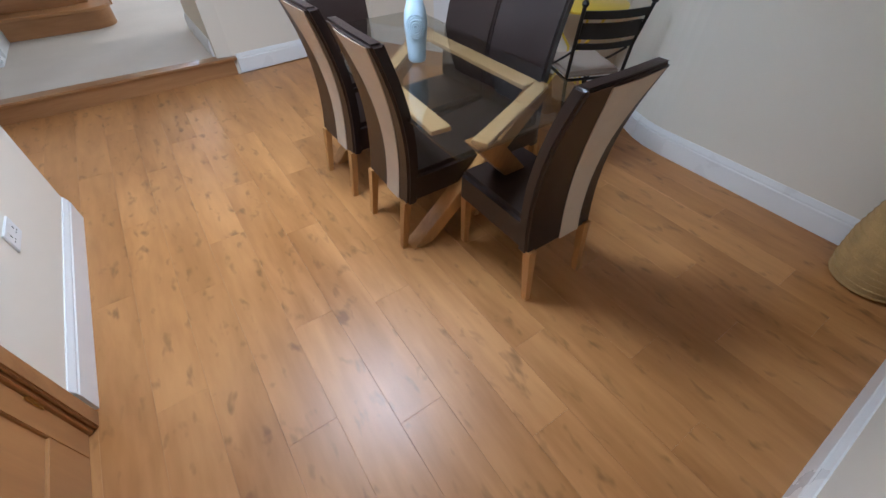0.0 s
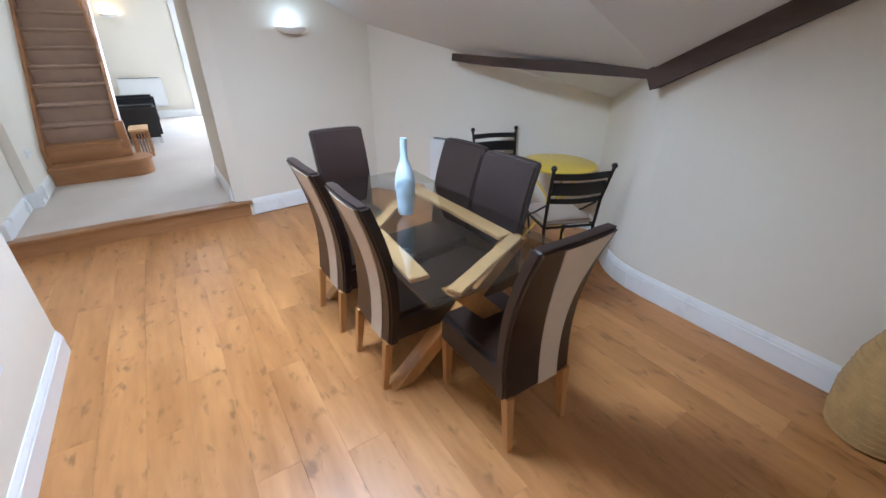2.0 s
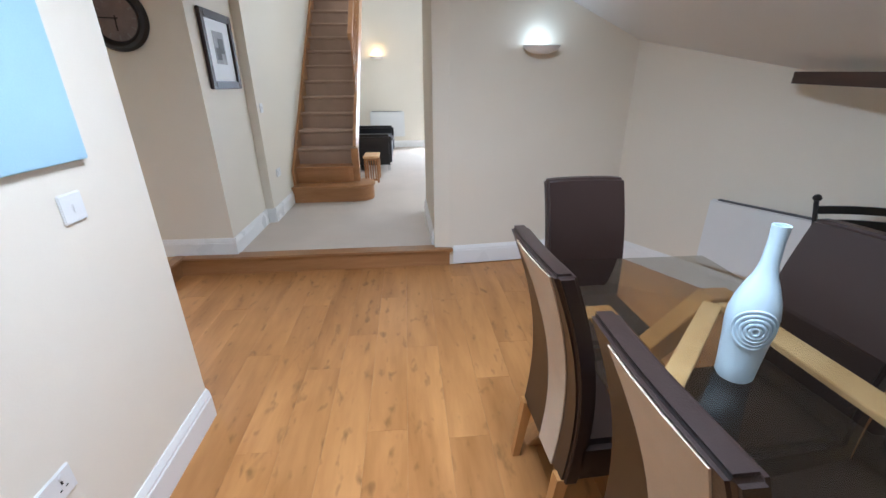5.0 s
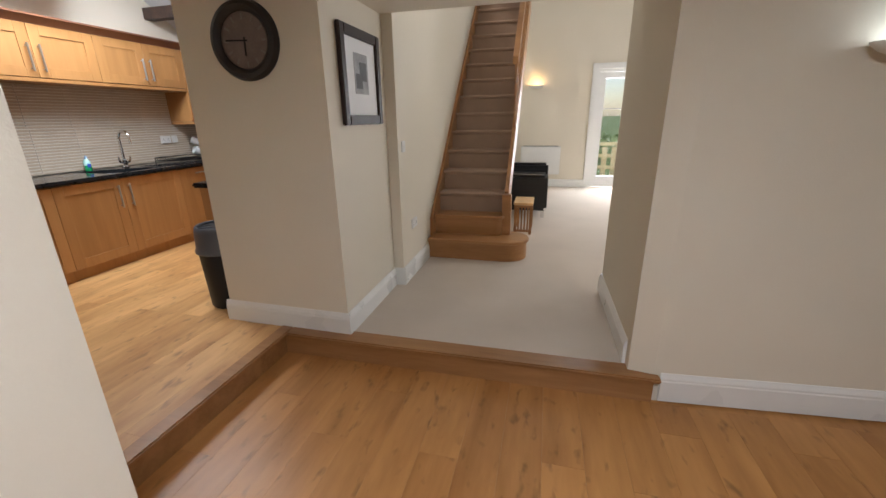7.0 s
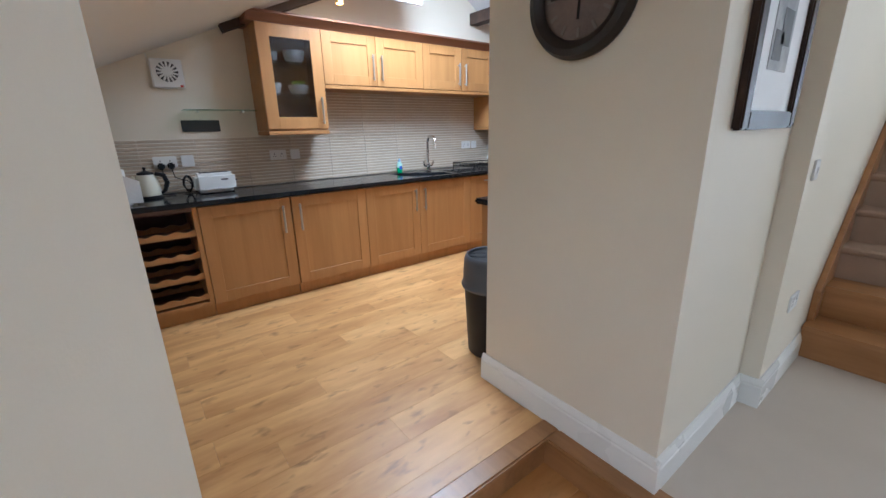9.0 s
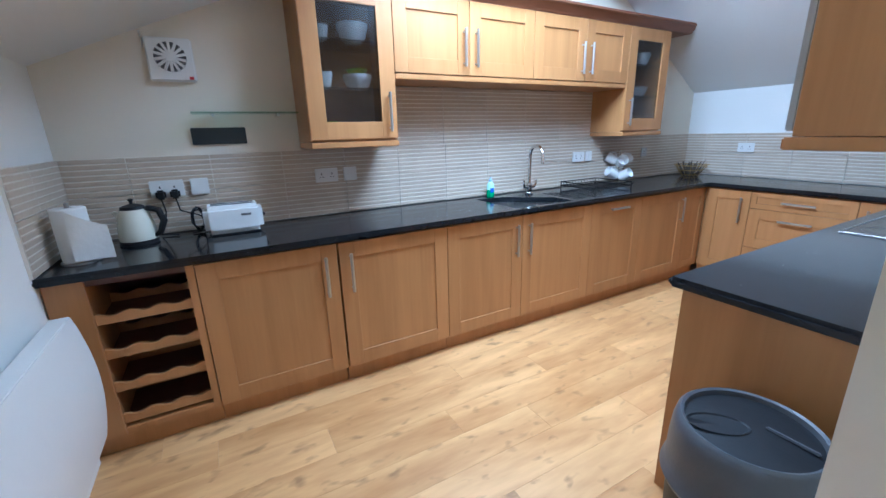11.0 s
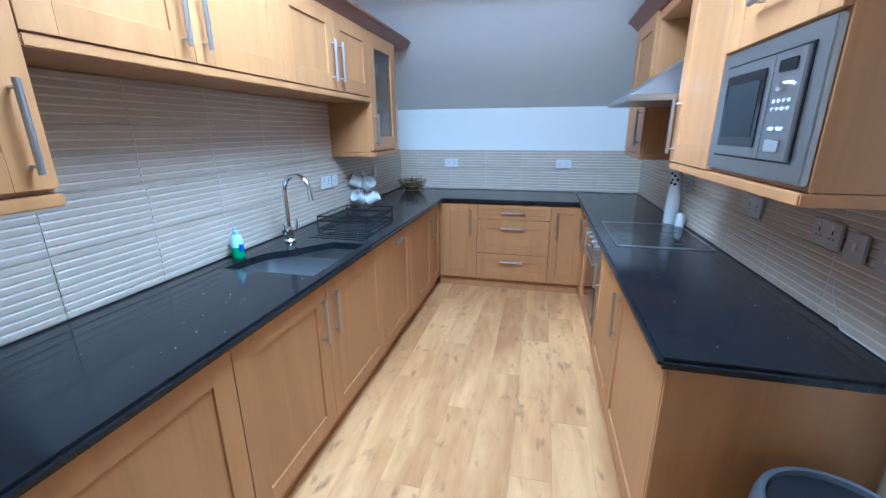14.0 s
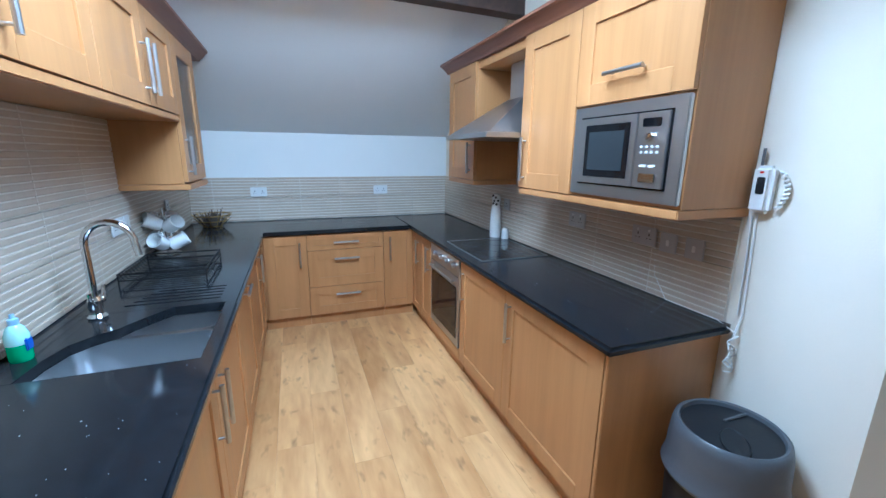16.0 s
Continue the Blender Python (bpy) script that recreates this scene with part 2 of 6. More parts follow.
CLEAR = glass("clear_glass", (0.97, 0.98, 0.98))
DIMPLE = glass("dimpled_glass", (0.55, 0.55, 0.55), 0.08, bump=0.6)


# ---- mesh helpers ----
BASE = {}


def thing(name, base=(0, 0, 0), label="", category="", group="", kind=""):
    ob = new(name)
    ob.empty_display_size = 0.1
    ob.location = base
    BASE[ob.name] = Vector(base)
    return tagged(ob, label, category, group, kind)


def mesh_of(name, bm, mats):
    me = bpy.data.meshes.new(name)
    bm.to_mesh(me)
    bm.free()
    for m in mats if isinstance(mats, (list, tuple)) else [mats]:
        me.materials.append(m)
    return me


def part(name, bm, mats, parent, label="", smooth=True, shadow=True):
    """One mesh under a thing or a part; bm is given in the same space as the thing's base."""
    base = BASE[parent.name]
    bmesh.ops.translate(bm, verts=bm.verts[:], vec=-base)
    ob = new(name, mesh_of(name, bm, mats))
    if smooth:
        ob.data.shade_smooth()
        ob.data.set_sharp_from_angle(angle=radians(35))
    ob.parent = parent
    BASE[ob.name] = base
    ob.visible_shadow = shadow
    if label:
        ob["label"] = label
    return ob


def single(name, bm, mats, label="", category="", group="", kind="", smooth=True):
    ob = new(name, mesh_of(name, bm, mats))
    if smooth:
        ob.data.shade_smooth()
        ob.data.set_sharp_from_angle(angle=radians(35))
    BASE[ob.name] = Vector()
    return tagged(ob, label, category, group, kind)


def box(bm, x0, x1, y0, y1, z0, z1, mi=0):
    v = [bm.verts.new(p) for p in ((x0, y0, z0), (x1, y0, z0), (x1, y1, z0), (x0, y1, z0), (x0, y0, z1), (x1, y0, z1), (x1, y1, z1), (x0, y1, z1))]
    for f in ((3, 2, 1, 0), (4, 5, 6, 7), (0, 1, 5, 4), (1, 2, 6, 5), (2, 3, 7, 6), (3, 0, 4, 7)):
        bm.faces.new([v[i] for i in f]).material_index = mi


def boxes(*rows, bev=0.003, seg=2):
    bm = bmesh.new()
    for r in rows:
        x0, x1, y0, y1, z0, z1 = r[:6]
        box(bm, min(x0, x1), max(x0, x1), min(y0, y1), max(y0, y1), min(z0, z1), max(z0, z1), *r[6:])
    if bev:
        bmesh.ops.bevel(bm, geom=bm.edges[:], offset=bev, segments=seg, affect="EDGES")
    return bm


def prism(pts, z0, z1, bev=0.0):
    """An upright block over the outline pts (anticlockwise); z1 may be a function of (x, y)."""
    top = z1 if callable(z1) else (lambda x, y: z1)
    bm = bmesh.new()
    a, b = [bm.verts.new((x, y, z0)) for x, y in pts], [bm.verts.new((x, y, top(x, y))) for x, y in pts]
    bm.faces.new(a[::-1])
    bm.faces.new(b)
    for i in range(len(pts)):
        j = (i + 1) % len(pts)
        bm.faces.new((a[i], a[j], b[j], b[i]))
    if bev:
        bmesh.ops.bevel(bm, geom=bm.edges[:], offset=bev, segments=2, affect="EDGES")
    return bm


def lathe(profile, at=(0, 0, 0), seg=28, m=None, mi=0, bm=None):
    bm = bm or bmesh.new()
    old = set(bm.verts)
    rings = []
    for r, z in profile:
        rings.append([bm.verts.new((max(r, 0.0004) * math.cos(6.28318 * i / seg), max(r, 0.0004) * math.sin(6.28318 * i / seg), z)) for i in range(seg)])
    for a, b in zip(rings, rings[1:]):
        for i in range(seg):
            bm.faces.new((a[i], a[(i + 1) % seg], b[(i + 1) % seg], b[i])).material_index = mi
    bm.faces.new(rings[0][::-1]).material_index = mi
    if profile[-1][0] < 0.012:
        bm.faces.new(rings[-1]).material_index = mi
    fresh = [v for v in bm.verts if v not in old]
    if m is not None:
        bmesh.ops.transform(bm, matrix=m, verts=fresh)
    bmesh.ops.translate(bm, verts=fresh, vec=at)
    return bm


def tube(pts, r, seg=8, bm=None, close=False, mi=0):
    bm = bm or bmesh.new()
    pts = [Vector(p) for p in pts]
    rings, up = [], None
    count = len(pts)
    for i, p in enumerate(pts):
        if close:
            d = pts[(i + 1) % count] - pts[i - 1]
        else:
            d = pts[min(i + 1, count - 1)] - pts[max(i - 1, 0)]
        d.normalize()
        if up is None:
            up = d.orthogonal().normalized()
        up = (up - d * up.dot(d)).normalized()
        side = d.cross(up)
        rr = r[i] if isinstance(r, (list, tuple)) else r
        rings.append([bm.verts.new(p + rr * (math.cos(6.28318 * k / seg) * up + math.sin(6.28318 * k / seg) * side)) for k in range(seg)])
    pairs = list(zip(rings, rings[1:])) + ([(rings[-1], rings[0])] if close else [])
    for a, b in pairs:
        for k in range(seg):
            bm.faces.new((a[k], a[(k + 1) % seg], b[(k + 1) % seg], b[k])).material_index = mi
    if not close:
        bm.faces.new(rings[0][::-1]).material_index = mi
        bm.faces.new(rings[-1]).material_index = mi
    return bm


def arc(c, r, a0, a1, n, plane="xz"):
    out = []
    for i in range(n + 1):
        a = radians(a0 + (a1 - a0) * i / n)
        u, v = r * math.cos(a), r * math.sin(a)
        out.append((c[0] + u, c[1], c[2] + v) if plane == "xz" else (c[0], c[1] + u, c[2] + v) if plane == "yz" else (c[0] + u, c[1] + v, c[2]))
    return out


def grid_sheet(fn, nu, nv, thick, axis=(0, 0, 1)):
    """A sheet with thickness over fn(u, v), u and v from 0 to 1."""
    bm = bmesh.new()
    ax = Vector(axis) * thick
    rows = [[bm.verts.new(fn(i / nu, j / nv)) for j in range(nv + 1)] for i in range(nu + 1)]
    rows2 = [[bm.verts.new(v.co + ax) for v in r] for r in rows]
    for i in range(nu):
        for j in range(nv):
            bm.faces.new((rows[i][j], rows[i][j + 1], rows[i + 1][j + 1], rows[i + 1][j]))
            bm.faces.new((rows2[i][j], rows2[i + 1][j], rows2[i + 1][j + 1], rows2[i][j + 1]))
    for i in range(nu):
        bm.faces.new((rows[i][0], rows[i + 1][0], rows2[i + 1][0], rows2[i][0]))
        bm.faces.new((rows[i + 1][nv], rows[i][nv], rows2[i][nv], rows2[i + 1][nv]))
    for j in range(nv):
        bm.faces.new((rows[0][j + 1], rows[0][j], rows2[0][j], rows2[0][j + 1]))
        bm.faces.new((rows[nu][j], rows[nu][j + 1], rows2[nu][j + 1], rows2[nu][j]))
    bmesh.ops.recalc_face_normals(bm, faces=bm.faces[:])
    return bm


# ---- structure ----
UP = 0.15                      # upper floor above the dining floor
KW, KE, KS, KN = -4.70, -2.17, 2.88, 8.18
C, N = (3.35, 2.18), (2.14, 4.50)
TOPZ = 3.5


def wall(name, pts, z0=-0.2, z1=TOPZ, mat=None):
    return single(name, prism(pts, z0, z1), mat or CREAM, name.replace("_", " ") + (", smooth white painted plaster" if mat else ", smooth cream painted plaster"), "wall", kind="structure", smooth=False)


wall("wall_kitchen_west", [(KW - 0.3, 2.3), (KW, 2.3), (KW, 8.6), (KW - 0.3, 8.6)])
wall("wall_kitchen_north", [(KW, KN), (KE, KN), (KE, KN + 0.3), (KW, KN + 0.3)], mat=WHITEW)
wall("wall_pier", [(KE - 0.02, 4.45), (-1.25, 4.43), (-1.25, 5.30), (-1.17, 5.31), (-1.17, 11.0), (KE, 11.0), (KE, 4.88)])
# South wall of the kitchen with a window opening
W0, W1, WZ0, WZ1 = -2.96, -2.05, 0.90, 1.62
ws = thing("wall_kitchen_south", (-3.2, 2.7, 0), "white painted kitchen wall with a deep window reveal", "wall", kind="structure")
part("wall_face", boxes((KW, W0, 2.45, KS, -0.2, TOPZ), (W1, -1.70, 2.45, KS, -0.2, TOPZ), (W0, W1, 2.45, KS, -0.2, WZ0), (W0, W1, 2.45, KS, WZ1, TOPZ), bev=0), WHITEW, ws, smooth=False)
wall("wall_dining_west_end", [(-1.70, 2.45), (-0.75, 2.30), (-0.75, 2.69), (-1.69, 3.06)])
DY0, DY1, DZ = 0.42, 1.22, 2.03
wd = thing("wall_dining_west", (-0.85, 0.8, 0), "pale painted wall with a door opening", "wall", kind="structure")
part("wall_face", boxes((-0.95, -0.75, DY1 + 0.02, 2.30, -0.2, TOPZ), (-0.95, -0.75, -0.7, DY0 - 0.02, -0.2, TOPZ), (-0.95, -0.75, DY0 - 0.02, DY1 + 0.02, DZ, TOPZ), bev=0), CREAM, wd, smooth=False)
wall("wall_dining_south", [(-0.95, -0.7), (3.0, -0.7), (3.0, -0.37), (-0.95, -0.37)])
BEND = [(2.70 * (1 - u) ** 2 + 2 * 2.70 * u * (1 - u) + 2.88 * u * u, 1.18 * (1 - u) ** 2 + 2 * 1.46 * u * (1 - u) + 1.66 * u * u) for u in (0, 0.125, 0.25, 0.375, 0.5, 0.625, 0.75, 0.875, 1)]
wall("wall_dining_east", [(2.70, -0.37), (3.0, -0.37), (3.0, 1.20), (3.62, 2.12), (3.35, 2.18)] + BEND[::-1])
wall("wall_dining_northeast", [C, (3.62, 2.12), (2.50, 4.62), N])
wall("wall_sconce", [(0.47, 4.40), (0.60, 4.38), N, (2.50, 4.62), (4.0, 5.5), (0.45, 5.50)])
wall("wall_header", [(-1.25, 4.45), (0.47, 4.45), (0.46, 5.28), (-1.25, 5.28)], 2.22)
wall("wall_living_east", [(4.0, 5.5), (4.2, 5.5), (4.2, 11.0), (4.0, 11.0)])
FX0, FX1, FZ1 = 0.79, 2.05, 2.32
wl = thing("wall_living_north", (0, 10.8, 0), "cream painted wall with a french door opening", "wall", kind="structure")
part("wall_face", boxes((-1.17, FX0, 10.75, 11.0, -0.2, 4.0), (FX1, 4.2, 10.75, 11.0, -0.2, 4.0), (FX0, FX1, 10.75, 11.0, FZ1, 4.0), (FX0, FX1, 10.75, 11.0, -0.2, UP), bev=0), CREAM, wl, smooth=False)


def ks(y):
    return 1.90 + 0.43 * (y - KS)


def kn(y):
    return 1.89 + 0.62 * (KN - y)


RIDGE = (1.89 + 0.62 * KN - 1.90 + 0.43 * KS) / 1.05
SX0, SX1, SY0, SY1 = -4.25, -2.75, 4.55, 5.55     # skylight opening


def slope(bm, x0, x1, y0, y1, f, t=0.12):
    v = [bm.verts.new(p) for p in ((x0, y0, f(y0)), (x1, y0, f(y0)), (x1, y1, f(y1)), (x0, y1, f(y1)), (x0, y0, f(y0) + t), (x1, y0, f(y0) + t), (x1, y1, f(y1) + t), (x0, y1, f(y1) + t))]
    for q in ((3, 2, 1, 0), (4, 5, 6, 7), (0, 1, 5, 4), (1, 2, 6, 5), (2, 3, 7, 6), (3, 0, 4, 7)):
        bm.faces.new([v[i] for i in q])


bm = bmesh.new()
for a in ((-4.8, -1.60, 2.4, SY0), (-4.8, SX0, SY0, SY1), (SX1, -1.60, SY0, SY1), (-4.8, -1.60, SY1, RIDGE)):
    slope(bm, *a, ks)
slope(bm, -4.8, -1.60, RIDGE, 8.4, kn)
single("ceiling_kitchen", bm, CEIL, "white painted sloping plaster ceiling", "ceiling", kind="structure", smooth=False)
bm = boxes((SX0, SX1, SY0, SY0 + 0.03, ks(SY0) + 0.0, ks(SY0) + 0.3), (SX0, SX1, SY1 - 0.03, SY1, ks(SY1), ks(SY1) + 0.3), (SX0, SX0 + 0.03, SY0, SY1, ks(SY0), ks(SY1) + 0.3), (SX1 - 0.03, SX1, SY0, SY1, ks(SY0), ks(SY1) + 0.3), bev=0.002)
single("skylight_kitchen", bm, GLOSS, "white timber roof window frame", "skylight", kind="structure")


def dining_z(x, y):
    z = 1.24 - 0.43 * (x - 3.35) + 0.026 * (y - 2.18)
    if y < 1.42:
        z += 0.55 * (1.42 - y)
    return min(z, 2.62)


DSX0, DSX1, DSY0, DSY1 = 0.144, 0.90, 1.42, 2.3
bm = bmesh.new()
xs = [-1.75, -0.8, -0.33, 0.144, 0.9, 1.2, 1.6, 2.0, 2.4, 2.7, 3.0, 3.35, 3.7]
ys = [-0.75, -0.3, 0.2, 0.6, 0.9, 1.42, 2.3, 2.8, 3.4, 4.46, 4.8]
low = [[bm.verts.new((x, y, dining_z(x, y))) for y in ys] for x in xs]
high = [[bm.verts.new((x, y, dining_z(x, y) + 0.12)) for y in ys] for x in xs]
for i in range(len(xs) - 1):
    for j in range(len(ys) - 1):
        if not (DSX0 - 0.01 < xs[i] < DSX1 - 0.01 and DSY0 - 0.01 < ys[j] < DSY1 - 0.01):
            bm.faces.new((low[i][j], low[i][j + 1], low[i + 1][j + 1], low[i + 1][j]))
            bm.faces.new((high[i][j], high[i + 1][j], high[i + 1][j + 1], high[i][j + 1]))
single("ceiling_dining", bm, CEIL, "white painted sloping plaster ceiling", "ceiling", kind="structure", smooth=False)
single("skylight_dining", boxes((DSX0, DSX0 + 0.03, DSY0, DSY1, 2.61, 2.9), (DSX1 - 0.03, DSX1, DSY0, DSY1, 2.30, 2.9), (DSX0, DSX1, DSY0, DSY0 + 0.03, 2.46, 2.9), (DSX0, DSX1, DSY1 - 0.03, DSY1, 2.46, 2.9)), GLOSS, "white roof window lining in the dining ceiling", "skylight", kind="structure")
wall("wall_kitchen_header", [(-1.78, 3.0), (-1.66, 3.0), (-1.66, 4.44), (-1.78, 4.44)], 2.42)
single("ceiling_living", boxes((-1.3, 4.3, 4.4, 11.1, 3.9, 4.0), bev=0), CEIL, "white high living room ceiling", "ceiling", kind="structure", smooth=False)
wall("wall_upper_gap", [(-1.25, 4.40), (4.0, 4.40), (4.0, 4.46), (-1.25, 4.46)], 2.6, 4.0)
single("ground", prism([(-400, 11.0), (400, 11.0), (400, 700), (-400, 700)], -0.4, 0.0), GRASS, "green lawn outside the french doors", "ground", kind="structure", smooth=False)

single("ground", prism([(-400, -400), (-1.0, -400), (-1.0, 2.44), (-400, 2.44)], -0.4, -0.02), GRASS, "green lawn outside the kitchen window", "ground", kind="structure", smooth=False)

# carpet and sub-floors
single("floor_carpet", prism([(-1.25, 4.46), (0.47, 4.46), (0.47, 5.5), (4.0, 5.5), (4.0, 10.76), (-1.17, 10.76), (-1.17, 5.3), (-1.25, 5.3)], -0.2, UP), CARPET, "beige wool carpet with faint dark marks", "carpet", kind="structure", smooth=False)
floor_dining = single("floor_dining", prism([(-1.72, -0.7), (3.5, -0.7), (3.5, 4.6), (-1.72, 4.6)], -0.25, -0.012), PLANK, "warm oak laminate plank floor", "floor", kind="structure", smooth=False)
floor_kitchen = single("floor_kitchen", prism([(KW, KS), (-1.76, KS), (-1.76, 4.42), (KE, 4.42), (KE, KN), (KW, KN)], -0.2, UP - 0.012), PLANK2, "pale oak laminate plank floor", "floor", kind="structure", smooth=False)

# the step up to kitchen and hall
st = thing("floor_step", (-0.5, 4.4, 0), "varnished oak step edging between floor levels", "step", kind="structure")
part("riser", boxes((-1.70, 0.60, 4.345, 4.37, -0.01, UP - 0.022)), STEPW, st)
part("riser", boxes((-1.72, -1.69, 3.0, 4.36, -0.01, UP - 0.022)), STEPW, st)
part("nosing", boxes((-1.67, 0.63, 4.325, 4.462, UP - 0.022, UP + 0.006), bev=0.008), STEPW, st)
part("nosing", boxes((-1.765, -1.67, 3.0, 4.462, UP - 0.022, UP + 0.006), bev=0.008), STEPW, st)


def skirting(name, a, b, z, h=0.17, out=1, ext=(0.0, 0.0)):
    """A moulded white skirting board from a to b, standing proud on its left side."""
    ax, bx_ = Vector(a), Vector(b)
    d = (bx_ - ax).normalized()
    n = Vector((-d.y, d.x)) * out
    ax, bx_ = ax - d * ext[0], bx_ + d * ext[1]
    prof = [(0, 0), (0.02, 0), (0.02, h * 0.72), (0.016, h * 0.76), (0.017, h * 0.82), (0.010, h * 0.93), (0.006, h), (0, h)]
    bm = bmesh.new()
    r0, r1 = [[bm.verts.new((p.x + n.x * w, p.y + n.y * w, z + q)) for w, q in prof] for p in (ax, bx_)]
    for i in range(len(prof)):
        j = (i + 1) % len(prof)
        bm.faces.new((r0[i], r1[i], r1[j], r0[j]))
    bm.faces.new(r0)
    bm.faces.new(r1[::-1])
    bmesh.ops.recalc_face_normals(bm, faces=bm.faces[:])
    return single(name, bm, GLOSS, "white moulded skirting board", "skirting board", kind="structure", smooth=False)


skirting("baseboard_dining_west", (-0.75, 2.69), (-0.75, 1.31), 0.0, 0.16)
skirting("baseboard_dining_east", (2.70, -0.35), BEND[0], 0.0)
for p, q in zip(BEND[::2], BEND[2::2]):
    skirting("baseboard_dining_bend", p, q, 0.0)
skirting("baseboard_dining_east_return", BEND[-1], C, 0.0)
skirting("baseboard_dining_northeast", C, N, 0.0)
skirting("baseboard_sconce", N, (0.635, 4.385), 0.0)
skirting("baseboard_dining_south", (-0.7, -0.37), (2.68, -0.37), 0.0)
skirting("baseboard_wall_end", (-1.69, 3.06), (-0.75, 2.69), 0.0, 0.16)
skirting("baseboard_pier_front", (-1.25, 4.43), (KE - 0.02, 4.45), UP, 0.15, ext=(0.02, 0.02))
skirting("baseboard_pier_side", (-1.25, 5.30), (-1.25, 4.43), UP, 0.15, ext=(0.0, 0.018))
skirting("baseboard_nib", (-1.17, 5.31), (-1.25, 5.30), UP, 0.15, ext=(0.02, 0))
skirting("baseboard_hall_west", (-1.17, 6.1), (-1.17, 5.31), UP, 0.15)
skirting("baseboard_hall_east", (0.47, 4.47), (0.45, 5.50), UP, 0.15, ext=(0, 0.02))
skirting("baseboard_living_north", (FX0 - 0.1, 10.75), (-1.17, 10.75), UP, 0.15)
skirting("baseboard_kitchen_south", (-4.08, KS), (-1.72, KS), UP, 0.12)
skirting("baseboard_kitchen_east", (KE - 0.02, 4.45), (KE, 4.93), UP, 0.15)

# oak beams under the dining ceiling
bm = tube([(2.72, 1.36, 1.50), (2.62, 2.3, 1.505), (2.58, 2.9, 1.51), (2.54, 3.42, 1.53)], [0.055, 0.054, 0.052, 0.045], 4)
single("ceiling_beam", bm, BEAM, "dark stained rough oak purlin under the sloping ceiling", "beam", kind="structure", smooth=False)
bm = tube([(2.68, 1.46, 1.46), (2.675, 1.0, 1.70), (2.67, 0.3, 2.07), (2.66, -0.36, 2.42)], 0.085, 4)
single("ceiling_beam", bm, BEAM, "dark stained oak rafter along the wall top", "beam", kind="structure", smooth=False)

# ---- stairs ----
stairs = thing("staircase", (-0.8, 6.1, UP), "straight oak staircase with brown carpet and two bare bottom steps", "staircase", kind="structure")
RISE, GO, SY = 0.203, 0.212, 6.02


def bullnose(x0, x1, y0, y1, z0, z1, r):
    pts = [(x0, y0), (x1 - r, y0)] + [(x1 - r + r * math.sin(radians(a)), y0 + r - r * math.cos(radians(a))) for a in range(15, 91, 15)] + [(x1, y1), (x0, y1)]
    return prism(pts, z0, z1, 0.006)


def curtail(x0, x1, y0, y1, z0, z1):
    """A step with a half-round end that sweeps back beside the string."""
    r_ = (y1 - y0) / 2
    pts = [(x0, y0)] + [(x1 - r_ + r_ * math.sin(radians(a)), y0 + r_ - r_ * math.cos(radians(a))) for a in range(0, 181, 12)] + [(x0, y1)]
    return prism(pts, z0, z1, 0.006)


part("bottom_step", curtail(-1.165, -0.185, SY + 0.02, SY + 0.42, UP, UP + RISE - 0.03), STAIRW, stairs, "bare oak bullnose step")
part("bottom_tread", curtail(-1.165, -0.165, SY, SY + 0.44, UP + RISE - 0.03, UP + RISE), STAIRW, stairs, "bare oak bullnose tread")
part("second_step", bullnose(-1.165, -0.44, SY + GO + 0.02, SY + 2 * GO + 0.03, UP + RISE, UP + 2 * RISE - 0.03, 0.07), STAIRW, stairs, "bare oak step")
part("second_tread", bullnose(-1.165, -0.42, SY + GO, SY + 2 * GO + 0.03, UP + 2 * RISE - 0.03, UP + 2 * RISE, 0.08), STAIRW, stairs, "bare oak tread")
for i in range(2, 15):
    y, z = SY + i * GO, UP + i * RISE
    pts = [(y + 0.012, z), (y + 0.012, z + RISE - 0.045), (y - 0.006, z + RISE - 0.03), (y - 0.01, z + RISE - 0.012), (y, z + RISE), (y + GO + 0.03, z + RISE), (y + GO + 0.03, z)]
    bm = prism(pts, 0, 0.70)
    bmesh.ops.transform(bm, matrix=Matrix(((0, 0, 1, -1.135), (1, 0, 0, 0), (0, 1, 0, 0), (0, 0, 0, 1))), verts=bm.verts[:])
    bmesh.ops.recalc_face_normals(bm, faces=bm.faces[:])
    part("carpeted_step", bm, STAIRC, stairs, "brown carpeted step")


def string_board(x0, x1, lo, hi, y0, y1):
    f = lambda y: UP + RISE + (y - SY) * RISE / GO
    bm = bmesh.new()
    v = [bm.verts.new((x, y, f(y) + o)) for x in (x0, x1) for y, o in ((y0, lo), (y1, lo), (y1, hi), (y0, hi))]
    for q in ((0, 1, 2, 3), (7, 6, 5, 4), (0, 4, 5, 1), (1, 5, 6, 2), (2, 6, 7, 3), (3, 7, 4, 0)):
        bm.faces.new([v[i] for i in q])
    bmesh.ops.recalc_face_normals(bm, faces=bm.faces[:])
    bmesh.ops.bevel(bm, geom=bm.edges[:], offset=0.004, segments=2, affect="EDGES")
    return bm


